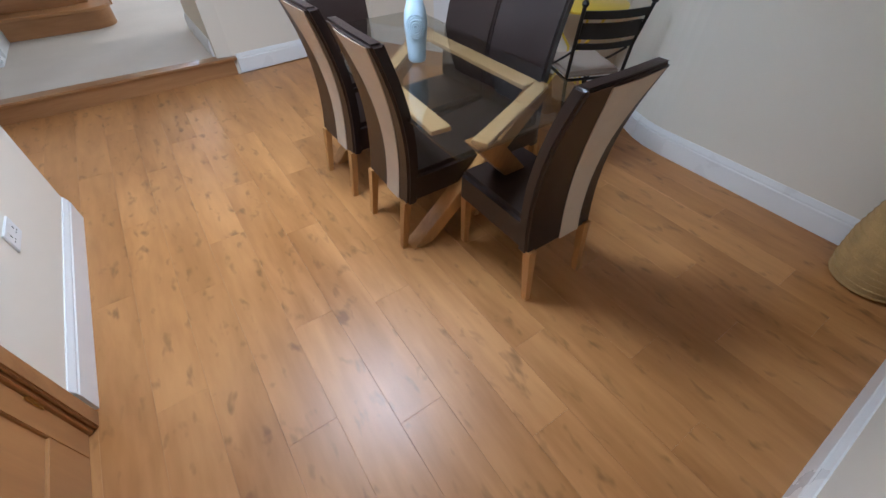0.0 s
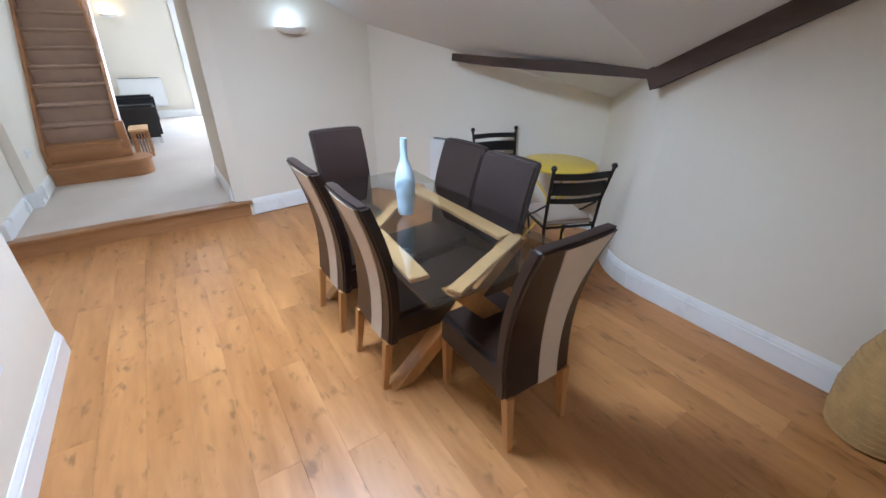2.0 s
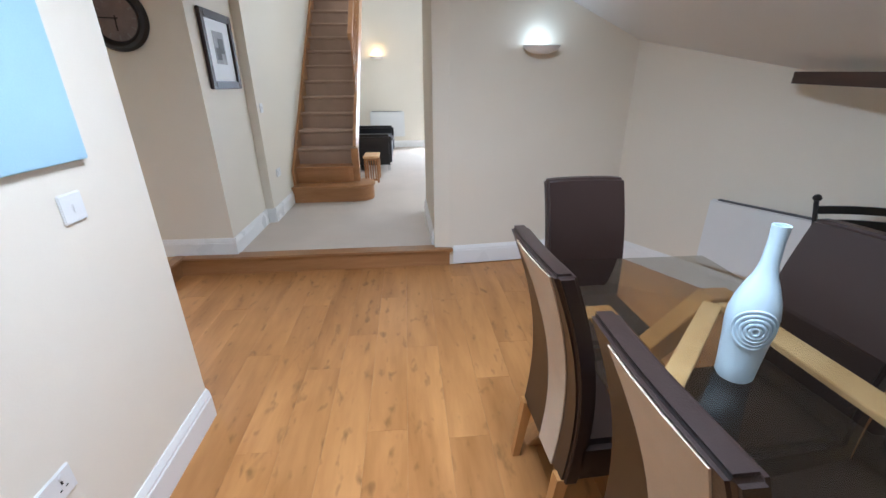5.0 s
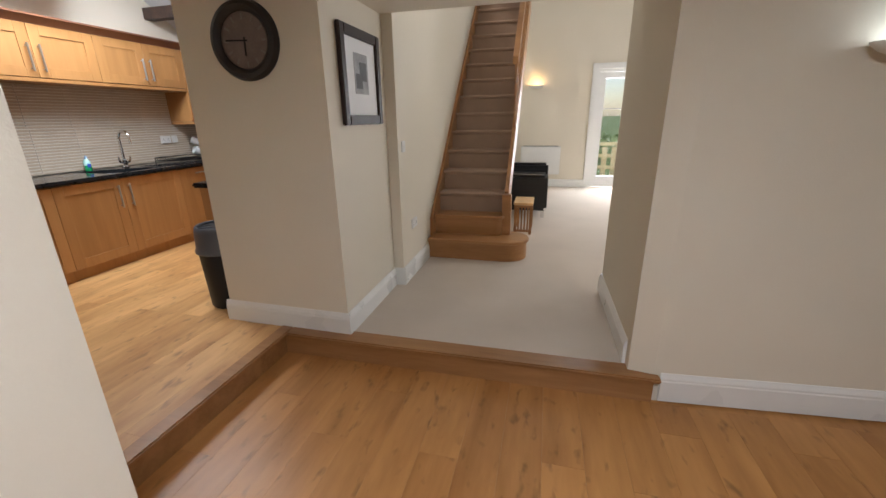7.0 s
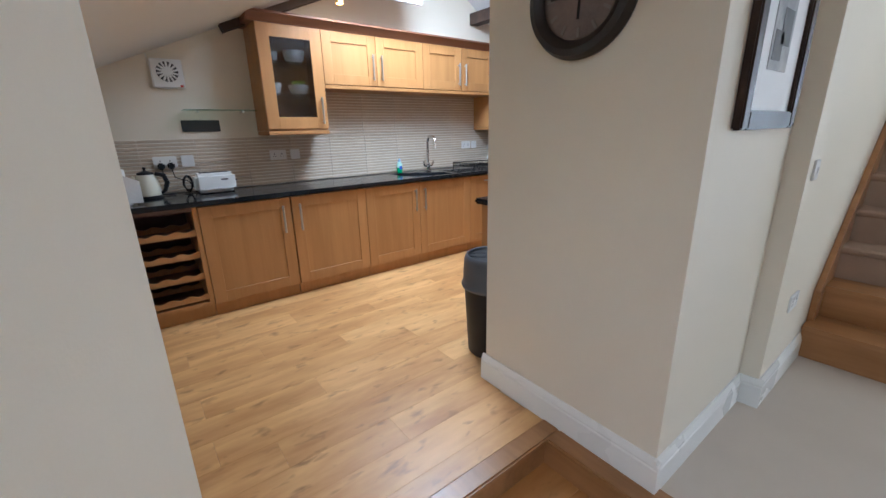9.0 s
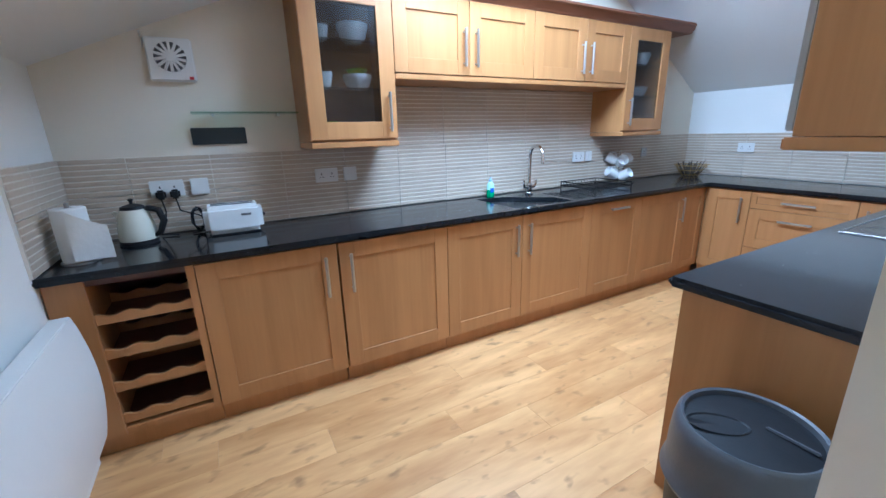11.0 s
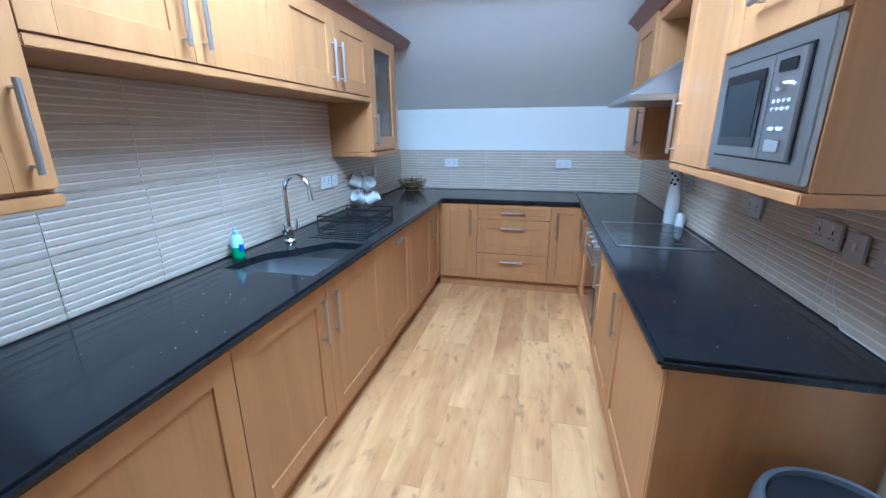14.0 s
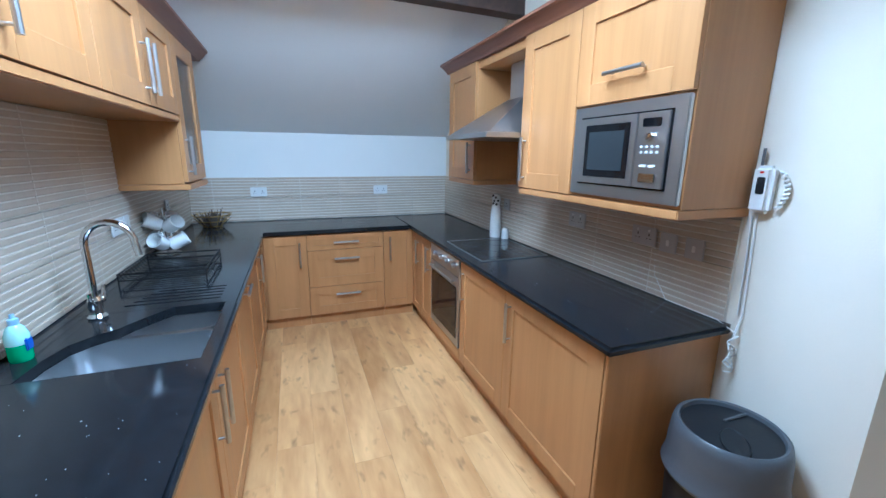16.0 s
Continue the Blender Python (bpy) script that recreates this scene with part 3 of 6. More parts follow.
part("string_board", string_board(-1.168, -1.135, -0.28, 0.07, SY + 0.12, SY + 3.1), STAIRW, stairs, "oak wall string")
part("string_board", string_board(-0.435, -0.395, -0.30, 0.09, SY + 0.36, SY + 3.1), STAIRW, stairs, "oak outer string")
part("newel_post", boxes((-0.45, -0.36, SY + 0.28, SY + 0.37, UP + RISE, UP + 0.62), bev=0.006), STAIRW, stairs)
part("handrail", string_board(-0.445, -0.385, 0.82, 0.90, SY + 0.9, SY + 3.1), STAIRW, stairs)
for i in range(10):
    y = SY + 1.0 + i * 0.21
    z = UP + RISE + (y - SY) * RISE / GO
    part("baluster", boxes((-0.428, -0.402, y, y + 0.028, z + 0.06, z + 0.84)), STAIRW, stairs)

# ---- living room ----
fd = thing("door_french", (1.35, 10.8, UP), "white glazed double french doors to a garden", "french doors", kind="structure")
part("architrave", boxes((FX0 - 0.10, FX0, 10.715, 10.75, UP, FZ1 + 0.1), (FX1, FX1 + 0.1, 10.715, 10.75, UP, FZ1 + 0.1), (FX0, FX1, 10.715, 10.75, FZ1, FZ1 + 0.1), bev=0.006), GLOSS, fd)
part("door_frame", boxes((FX0, FX0 + 0.05, 10.78, 10.9, UP, FZ1), (FX1 - 0.05, FX1, 10.78, 10.9, UP, FZ1), (FX0 + 0.05, FX1 - 0.05, 10.78, 10.9, FZ1 - 0.05, FZ1)), GLOSS, fd)
FM = (FX0 + FX1) / 2
for a, b in ((FX0 + 0.052, FM - 0.002), (FM + 0.002, FX1 - 0.052)):
    leaf = part("door_leaf", boxes((a, a + 0.1, 10.81, 10.86, UP + 0.01, FZ1 - 0.052), (b - 0.1, b, 10.81, 10.86, UP + 0.01, FZ1 - 0.052), (a + 0.1, b - 0.1, 10.81, 10.86, UP + 0.01, UP + 0.22), (a + 0.1, b - 0.1, 10.81, 10.86, FZ1 - 0.16, FZ1 - 0.052), bev=0.004), GLOSS, fd)
    part("glazing_bar", boxes((a + 0.1, b - 0.1, 10.825, 10.845, 1.62, 1.64)), GLOSS, leaf)
    part("pane", boxes((a + 0.1, b - 0.1, 10.833, 10.838, UP + 0.22, FZ1 - 0.16), bev=0), CLEAR, leaf, shadow=False)
part("door_handle", tube([(FM - 0.05, 10.81, 1.15), (FM - 0.05, 10.77, 1.15), (FM - 0.14, 10.77, 1.15)], 0.009), CHROME, fd)


def sofa():
    t = thing("sofa", (-0.5, 8.7, UP), "black leather two-seat sofa on steel feet", "sofa")
    part("base", boxes((-0.95, -0.12, 8.15, 9.55, UP + 0.1, UP + 0.32), bev=0.03, seg=3), BLACKL, t)
    part("backrest", boxes((-1.05, -0.80, 8.04, 9.66, UP + 0.3, UP + 0.80), bev=0.06, seg=4), BLACKL, t)
    for y in (8.0, 9.52):
        part("arm", boxes((-0.98, -0.10, y, y + 0.17, UP + 0.1, UP + 0.60), bev=0.04, seg=4), BLACKL, t)
    for y in (8.18, 8.86):
        part("seat_cushion", boxes((-0.80, -0.10, y, y + 0.66, UP + 0.32, UP + 0.46), bev=0.04, seg=4), BLACKL, t)
    for x, y in ((-0.95, 8.06), (-0.16, 8.06), (-0.95, 9.6), (-0.16, 9.6)):
        part("foot", boxes((x - 0.02, x + 0.03, y - 0.02, y + 0.02, UP, UP + 0.1)), CHROME, t, "steel foot")
    return t


sofa().location += Vector((0.10, -0.06, 0))
tb = thing("side_table", (-0.2, 7.3, UP), "small slatted oak side table beside the stairs", "table")
part("tabletop", boxes((-0.39, -0.16, 7.06, 7.46, UP + 0.36, UP + 0.39), bev=0.006), OAKT, tb)
for x in (-0.38, -0.20):
    for y in (7.07, 7.42):
        part("leg", boxes((x, x + 0.032, y, y + 0.032, UP, UP + 0.36)), STAIRW, tb)
for k in range(4):
    part("slat", boxes((-0.335 + 0.036 * k, -0.318 + 0.036 * k, 7.075, 7.095, UP + 0.05, UP + 0.34)), STAIRW, tb)
for z in (0.03, 0.33):
    part("stretcher", boxes((-0.35, -0.20, 7.07, 7.10, UP + z, UP + z + 0.025)), STAIRW, tb)


def panel_heater(name, x0, x1, y, z0, z1, out, label):
    """A flat electric panel heater on a wall facing along y."""
    t = thing(name, ((x0 + x1) / 2, y, z0), label, "radiator")
    part("front_panel", boxes((x0, x1, y + out * 0.035, y + out * 0.075, z0, z1), bev=0.012, seg=3), PLASTIC, t)
    part("back_box", boxes((x0 + 0.03, x1 - 0.03, y + out * 0.004, y + out * 0.035, z0 + 0.03, z1 - 0.03)), PLASTIC, t)
    part("grille", boxes((x0 + 0.05, x1 - 0.05, y + out * 0.037, y + out * 0.073, z1 - 0.003, z1 + 0.006)), GREYP, t)
    return t


panel_heater("panel_heater", -0.55, 0.22, 10.75, UP + 0.25, UP + 0.80, -1, "white flat electric heater on the living room wall")


def sconce(p, n, color, watts, glowv, label):
    """A plaster bowl uplighter on a wall; n is the wall's outward direction."""
    t = thing("wall_light", p, label, "wall light", "wall lights")
    prof = [(0.02, -0.075), (0.06, -0.07), (0.10, -0.045), (0.125, -0.01), (0.13, 0.0), (0.122, 0.0), (0.09, -0.04), (0.03, -0.06), (0.0, -0.06)]
    m = pose(0, 0, 0, 0, 0, math.degrees(math.atan2(n[1], n[0]))) @ Matrix.Diagonal((0.62, 1.12, 0.75, 1.0))
    q = Vector(p) + 0.085 * Vector((n[0], n[1], 0))
    part("bowl", lathe(prof, q, 24, m), PLASTIC, t)
    part("lamp", lathe([(0.01, -0.03), (0.035, -0.02), (0.045, 0.0), (0.03, 0.012), (0.0, 0.014)], q + Vector((0, 0, -0.012)), 14), glow("lamp_glow_" + label.split()[0], color, glowv), t, "lit lamp")
    b = bulb("wall_light_bulb", q + Vector((0.02 * n[0], 0.02 * n[1], 0.035)), watts, color)
    return t


sconce((1.30, 4.44, 1.77), (-0.06, -1.0), (0.80, 0.93, 1.0), 0.5, 5, "cool white plaster bowl wall light, switched on")
sconce((-0.32, 10.75, 2.07), (0.0, -1.0), (1.0, 0.66, 0.28), 1.6, 5, "warm white plaster bowl wall light, switched on")

fence = thing("garden_fence", (1.3, 13.0, 0), "low weathered timber garden fence", "fence")
for k in range(3):
    part("rail", boxes((-3, 6, 13.0, 13.05, 0.25 + 0.28 * k, 0.33 + 0.28 * k)), STRAW, fence)
for k in range(40):
    part("board", boxes((-2.9 + 0.22 * k, -2.78 + 0.22 * k, 13.05, 13.07, 0.0, 0.78)), STRAW, fence)
rng = random.Random(4)
bm = bmesh.new()
for k in range(2600):
    x, y = rng.uniform(-6, 10), 17 + rng.gauss(0, 0.7)
    top = 0.95 + 0.35 * noise.noise((x * 0.8, 3, 0)) + 0.25 * noise.noise((x * 2.3, 8, 0))
    z = rng.uniform(0.02, 1) ** 0.6 * top
    c, s = Vector((x, y, z)), rng.uniform(0.06, 0.15)
    d, e = Vector((rng.gauss(0, 1), rng.gauss(0, 1), rng.gauss(0, 1))).normalized() * s, Vector((rng.gauss(0, 1), rng.gauss(0, 1), rng.gauss(0, 1))).normalized() * s * 0.6
    bm.faces.new([bm.verts.new(c + o) for o in (-d, e, d, -e)])
single("hedge", bm, LEAF, "dense green garden hedge beyond the doors", "hedge", kind="stuff", smooth=False)

wv = thing("window_living", (3.96, 8.0, 1.5), "white framed living room window", "window", kind="structure")
part("window_frame", boxes((3.94, 4.0, 7.27, 7.33, 0.85, 2.15), (3.94, 4.0, 8.67, 8.73, 0.85, 2.15), (3.94, 4.0, 7.33, 8.67, 0.85, 0.9), (3.94, 4.0, 7.33, 8.67, 2.1, 2.15)), GLOSS, wv)

# ---- dining room ----
def dining_chair():
    """Facing +y, standing at the origin."""
    t = thing("dining_chair", (0, 0, 0), "brown leather high-back dining chair with a cream suede back stripe", "chair", "dining chairs")
    W = 0.205

    def yb(z):
        s = (z - 0.28) / 0.77
        return -0.235 + 0.035 * math.sin(s * 3.0) - 0.105 * s * s

    def back(u, v):
        z = 0.28 + 0.775 * v
        return (-W + 2 * W * u, yb(z) - 0.012 * (1 - (2 * u - 1) ** 2) * v, z + 0.006 * (1 - (2 * u - 1) ** 4) * (v > 0.99))
    bm = grid_sheet(back, 6, 14, 0.062, (0, 1, 0))
    bmesh.ops.bevel(bm, geom=[e for e in bm.edges if len(e.link_faces) == 2 and e.calc_face_angle() > 1.0], offset=0.012, segments=3, affect="EDGES", clamp_overlap=True)
    part("backrest", bm, LEATHER, t)

    def stripe(u, v):
        l, r = 0.50 - 0.24 * v ** 3, 0.79 + 0.13 * v ** 2
        uu = l + (r - l) * u
        z = 0.285 + 0.755 * v
        return (-W + 2 * W * uu, yb(z) - 0.012 * (1 - (2 * uu - 1) ** 2) * v - 0.0035, z)
    part("back_stripe", grid_sheet(stripe, 3, 16, 0.006, (0, 1, 0)), SUEDE, t, "cream suede stripe")
    bm = boxes((-W, W, -0.20, 0.265, 0.29, 0.455), bev=0.0)
    bmesh.ops.bevel(bm, geom=bm.edges[:], offset=0.022, segments=4, affect="EDGES")
    for v in bm.verts:
        if v.co.z > 0.44:
            v.co.z += 0.018 * (1 - (v.co.x / W) ** 2)
    part("seat", bm, LEATHER, t)
    for x in (-0.175, 0.175):
        for y, lean in ((0.235, 0.0), (-0.225, -0.035)):
            bm = bmesh.new()
            top, bot = 0.021, 0.015
            v = [bm.verts.new((x + sx * r, y + sy * r + (lean if r == bot else 0), z)) for r, z in ((bot, 0.0), (top, 0.30)) for sx, sy in ((-1, -1), (1, -1), (1, 1), (-1, 1))]
            for q in ((3, 2, 1, 0), (4, 5, 6, 7), (0, 1, 5, 4), (1, 2, 6, 5), (2, 3, 7, 6), (3, 0, 4, 7)):
                bm.faces.new([v[i] for i in q])
            part("leg", bm, OAKLEG, t, "golden oak leg")
    return t


chair = dining_chair()
chair.matrix_basis = pose(1.19, 1.03, 0, 0, 0, 0)
for x, y, r in ((0.97, 1.585, -90), (0.945, 2.165, -88), (1.43, 2.09, 94), (1.44, 1.63, 97), (1.16, 2.73, 181)):
    copy_thing(chair, pose(x, y, 0, 0, 0, r))

table = thing("dining_table", (1.2, 1.9, 0), "glass-topped dining table on crossed oak legs", "table")
bm = prism([(0.755, 1.00), (1.60, 1.025), (1.63, 2.70), (0.785, 2.71)], 0.738, 0.750, 0.002)
part("glass_top", bm, TABLEGL, table, "clear tinted glass top")


def bar(p, q, w):
    """A flat oak bar under the glass between two points of the plan."""
    p, q = Vector(p), Vector(q)
    d = (q - p).normalized()
    n_ = Vector((-d.y, d.x)) * w / 2
    return prism([tuple(p - n_), tuple(q - n_), tuple(q + n_), tuple(p + n_)], 0.716, 0.7375, 0.003)


part("frame_bar", bar((0.908, 1.072), (1.502, 1.335), 0.072), OAKT, table)
part("frame_bar", bar((1.455, 1.362), (1.448, 2.30), 0.10), OAKT, table)
part("frame_bar", bar((0.845, 1.24), (0.885, 1.80), 0.095), OAKT, table)
part("frame_bar", bar((0.905, 1.845), (1.385, 2.30), 0.062), OAKT, table)
for y in (1.26, 2.27):
    for sgn in (-1, 1):
        bm = bmesh.new()
        oy = y + (0.0 if sgn < 0 else 0.092)
        x0, x1 = (0.80, 1.50) if sgn > 0 else (1.63, 0.95)
        w = 0.062
        dy = 0.0 if y > 2 else (-0.055 if sgn > 0 else -0.20)     # the tops meet the slanting near bar
        v = [bm.verts.new(p) for yy in (oy, oy + 0.09) for p in ((x0 - w, yy, 0), (x0 + w, yy, 0), (x1 + w, yy + dy, 0.715), (x1 - w, yy + dy, 0.715))]
        for q in ((0, 1, 2, 3), (7, 6, 5, 4), (0, 4, 5, 1), (1, 5, 6, 2), (2, 6, 7, 3), (3, 7, 4, 0)):
            bm.faces.new([v[i] for i in q])
        bmesh.ops.recalc_face_normals(bm, faces=bm.faces[:])
        bmesh.ops.bevel(bm, geom=bm.edges[:], offset=0.004, segments=2, affect="EDGES")
        part("leg", bm, OAKLEG, table, "crossed oak leg")

vase = thing("vase", (1.14, 1.90, 0.75), "tall pale blue ceramic bottle vase with swirl relief", "vase")
prof = [(0.04, 0.0), (0.046, 0.01), (0.048, 0.05), (0.053, 0.12), (0.058, 0.17), (0.058, 0.20), (0.051, 0.24), (0.038, 0.28), (0.026, 0.31), (0.02, 0.34), (0.018, 0.40), (0.02, 0.44), (0.015, 0.44), (0.014, 0.40)]
part("body", lathe(prof, (1.14, 1.90, 0.75), 36), VASE, vase)
for k in range(5):
    r = 0.010 + 0.0105 * k
    pts = []
    for i in range(20):
        a = 6.28318 * i / 20
        u, zz = r * math.cos(a), 0.175 + r * 1.05 * math.sin(a)
        rad = np.interp(zz, [q[1] for q in prof[:12]], [q[0] for q in prof[:12]])
        th = u / 0.058 - 2.1
        pts.append((1.14 + rad * math.cos(th), 1.90 + rad * math.sin(th), 0.75 + zz))
    part("relief_ring", tube(pts, 0.0042, 6, close=True), VASE, vase)

# bistro set in the corner
BT = (2.86, 2.25)
bt = thing("bistro_table", (BT[0], BT[1], 0), "round yellow metal bistro table", "table")
part("tabletop", lathe([(0.0, 0.705), (0.31, 0.705), (0.32, 0.712), (0.32, 0.722), (0.31, 0.728), (0.0, 0.728)], (*BT, 0), 40), YELLOW, bt)
for k in range(3):
    a = 0.4 + 2.0944 * k
    ca, sa = math.cos(a), math.sin(a)
    part("leg", tube([(BT[0] + r * ca, BT[1] + r * sa, z) for r, z in ((0.25, 0.70), (0.17, 0.55), (0.06, 0.40), (0.06, 0.30), (0.16, 0.12), (0.24, 0.01))], 0.011, 6), YELLOW, bt)


def bistro_chair():
    t = thing("bistro_chair", (0, 0, 0), "black iron bistro chair with a taupe cushion", "chair", "bistro chairs")
    for x in (-0.2, 0.2):
        post = part("back_post", tube([(x * 0.9, -0.24, 0.0), (x, -0.2, 0.44), (x * 1.02, -0.22, 0.65), (x * 1.12, -0.28, 0.90)], 0.012, 6), IRON, t)
        part("finial", lathe([(0.008, 0.0), (0.019, 0.008), (0.022, 0.02), (0.014, 0.034), (0.0, 0.04)], (x * 1.12, -0.28, 0.895), 10), IRON, post)
        part("front_leg", tube([(x, 0.2, 0.44), (x * 0.95, 0.22, 0.2), (x * 1.05, 0.25, 0.0)], 0.011, 6), IRON, t)
        part("side_brace", tube([(x * 0.95, -0.19, 0.62), (x, -0.02, 0.50), (x, 0.12, 0.42), (x * 0.97, 0.21, 0.2)], 0.008, 6), IRON, t)
    for z, y, h, w in ((0.85, -0.268, 0.022, 0.215), (0.755, -0.243, 0.045, 0.208), (0.66, -0.225, 0.018, 0.203)):
        bm = grid_sheet(lambda u, v: (-w + 2 * w * u, y - 0.035 * math.sin(math.pi * u), z - h + 2 * h * v), 8, 1, 0.012, (0, 1, 0))
        part("back_slat", bm, IRON, t)
    part("seat_ring", tube([(-0.2, -0.2, 0.44), (0.2, -0.2, 0.44), (0.2, 0.2, 0.44), (-0.2, 0.2, 0.44)], 0.012, 6, close=True), IRON, t)
    part("cushion", boxes((-0.2, 0.2, -0.19, 0.2, 0.445, 0.485), bev=0.018, seg=4), CUSHION, t, "taupe fabric cushion")
    return t


bc = bistro_chair()
bc.matrix_basis = pose(2.47, 1.87, 0, 0, 0, -22)
copy_thing(bc, pose(2.63, 2.70, 0, 0, 0, 162))

# heater behind the table, along the angled wall
dv = (Vector(N) - Vector(C)).normalized()
nv = Vector((-dv.y, dv.x))
ht = panel_heater("panel_heater", -0.45, 0.45, 0.0, 0.22, 0.72, -1, "white flat electric heater on the dining room wall")
hp = Vector(C) + dv * 1.35
ht.matrix_basis = Matrix.Translation((hp.x, hp.y, 0.22)) @ pose(0, 0, 0, 0, 0, math.degrees(math.atan2(dv.y, dv.x)) - 180)

bk = thing("floor_basket", (2.50, -0.12, 0), "large round woven straw floor vase", "basket")
part("body", lathe([(0.13, 0.0), (0.16, 0.02), (0.175, 0.1), (0.185, 0.25), (0.17, 0.42), (0.13, 0.55), (0.09, 0.63), (0.11, 0.68), (0.095, 0.68), (0.075, 0.63)], (2.50, -0.12, 0), 36), WICKER, bk)
for k in range(16):
    z = 0.03 + 0.036 * k
    r = float(np.interp(z, [0, 0.02, 0.1, 0.25, 0.42, 0.55, 0.63], [0.13, 0.16, 0.175, 0.185, 0.17, 0.13, 0.09]))
    part("weave_ring", tube(arc((2.50, -0.12, z), r, 0, 345, 23, "xy"), 0.0045, 5, close=True), WICKER, bk)


def plate(name, c, axis, out, w, h, label, sockets=0, switch=0, parent=None, mat=None):
    """A wall plate centred at c on a wall whose normal runs along axis."""
    t = thing(name, c, label, "socket" if sockets else "switch")
    def bx_(u0, u1, w0, w1, z0, z1):
        if axis == "x":
            return (c[0] + out * w0, c[0] + out * w1, c[1] + u0, c[1] + u1, c[2] + z0, c[2] + z1)
        return (c[0] + u0, c[0] + u1, c[1] + out * w0, c[1] + out * w1, c[2] + z0, c[2] + z1)
    part("faceplate", boxes(bx_(-w / 2, w / 2, 0.0, 0.009, -h / 2, h / 2)), mat or PLASTIC, t)
    for k in range(switch):
        o = (k - (switch - 1) / 2) * 0.03
        part("rocker", boxes(bx_(o - 0.008, o + 0.008, 0.009, 0.014, -0.014, 0.014)), PLASTIC, t)
    for k in range(sockets):
        o = (k - (sockets - 1) / 2) * 0.066
        part("socket_hole", boxes(bx_(o - 0.003, o + 0.003, 0.0085, 0.0098, 0.002, 0.014), bx_(o - 0.014, o - 0.006, 0.0085, 0.0098, -0.014, -0.010), bx_(o + 0.006, o + 0.014, 0.0085, 0.0098, -0.014, -0.010), bev=0), DARKP, t)
        part("rocker", boxes(bx_(o - 0.006, o + 0.006, 0.009, 0.013, 0.02, 0.034)), PLASTIC, t)
    return t


plate("light_switch", (-0.75, 2.32, 1.17), "x", 1, 0.088, 0.088, "white single light switch on the dining wall", switch=1)
plate("wall_socket", (-0.75, 1.92, 0.47), "x", 1, 0.146, 0.088, "white double wall socket above the skirting", sockets=2)
plate("light_switch", (-1.17, 5.42, 1.30), "x", 1, 0.08, 0.088, "white hall light switch", switch=1)
plate("wall_socket", (-1.17, 5.63, 0.62), "x", 1, 0.146, 0.088, "white double hall wall socket", sockets=2)
cv = thing("canvas_panel", (-0.75, 2.1, 1.3), "pale blue unframed canvas hanging on the wall", "picture")
part("canvas", boxes((-0.75, -0.725, 1.72, 2.42, 1.30, 1.85), bev=0.003), material("pale_blue_canvas", (0.36, 0.55, 0.66), 0.8, var=0.15, scale=3, fine=200), cv)

# oak door in the west wall
dr = thing("door_oak", (-0.8, 0.8, 0), "closed oak panelled door in a white frame", "door", kind="structure")
part("architrave", boxes((-0.75, -0.733, DY1, DY1 + 0.075, 0, DZ + 0.07), (-0.75, -0.733, DY0 - 0.075, DY0, 0, DZ + 0.07), (-0.75, -0.733, DY0, DY1, DZ, DZ + 0.07), bev=0.005), STAIRW, dr)
part("door_lining", boxes((-0.92, -0.752, DY1 - 0.012, DY1 + 0.018, 0, DZ - 0.002), (-0.92, -0.752, DY0 - 0.018, DY0 + 0.012, 0, DZ - 0.002)), OAKZ, dr)
lf = part("door_leaf", boxes((-0.80, -0.765, DY0 + 0.014, DY0 + 0.114, 0.008, DZ - 0.01), (-0.80, -0.765, DY1 - 0.114, DY1 - 0.014, 0.008, DZ - 0.01), (-0.80, -0.765, DY0 + 0.114, DY1 - 0.114, 0.008, 0.22), (-0.80, -0.765, DY0 + 0.114, DY1 - 0.114, 0.95, 1.1), (-0.80, -0.765, DY0 + 0.114, DY1 - 0.114, DZ - 0.13, DZ - 0.01), (-0.792, -0.775, DY0 + 0.11, DY1 - 0.11, 0.2, DZ - 0.1)), OAKZ, dr)
part("hinge", boxes((-0.766, -0.760, DY1 - 0.03, DY1 - 0.012, 0.25, 0.34)), BRASS, lf)

# clock and picture
clock = thing("wall_clock", (-1.71, 4.43, 1.94), "large round dark wall clock with an aged face", "clock")
turn = pose(0, 0, 0, 90, 0, 2) @ Matrix.Diagonal((0.875, 0.875, 1.0, 1.0))
CK = (-1.71, 4.438, 1.94)
part("rim", lathe([(0.165, 0.0), (0.235, 0.0), (0.24, 0.02), (0.225, 0.05), (0.20, 0.058), (0.175, 0.045), (0.165, 0.03)], CK, 48, turn), CLOCKR, clock)
part("face", lathe([(0.0, 0.0), (0.172, 0.0), (0.172, 0.022), (0.0, 0.022)], CK, 48, turn), CLOCKF, clock)
for k in range(12):
    bm = boxes((-0.006, 0.006, 0.12, 0.155, 0.022, 0.025), bev=0)
    bmesh.ops.transform(bm, matrix=Matrix.Translation(CK) @ turn @ pose(0, 0, 0, 0, 0, 30 * k), verts=bm.verts[:])
    part("hour_mark", bm, material("grey_numeral", (0.20, 0.17, 0.15), 0.6) if k == 0 else bpy.data.materials["grey_numeral"], clock)
for name, deg, ln in (("hour_hand", 178, 0.09), ("minute_hand", 88, 0.135)):
    bm = boxes((-0.005, 0.005, -0.02, ln, 0.026, 0.029), bev=0)
    bmesh.ops.transform(bm, matrix=Matrix.Translation(CK) @ turn @ pose(0, 0, 0, 0, 0, deg), verts=bm.verts[:])
    part(name, bm, IRON, clock)
pic = thing("picture", (-1.25, 4.88, 1.77), "black and white print in a dark wooden frame", "picture")
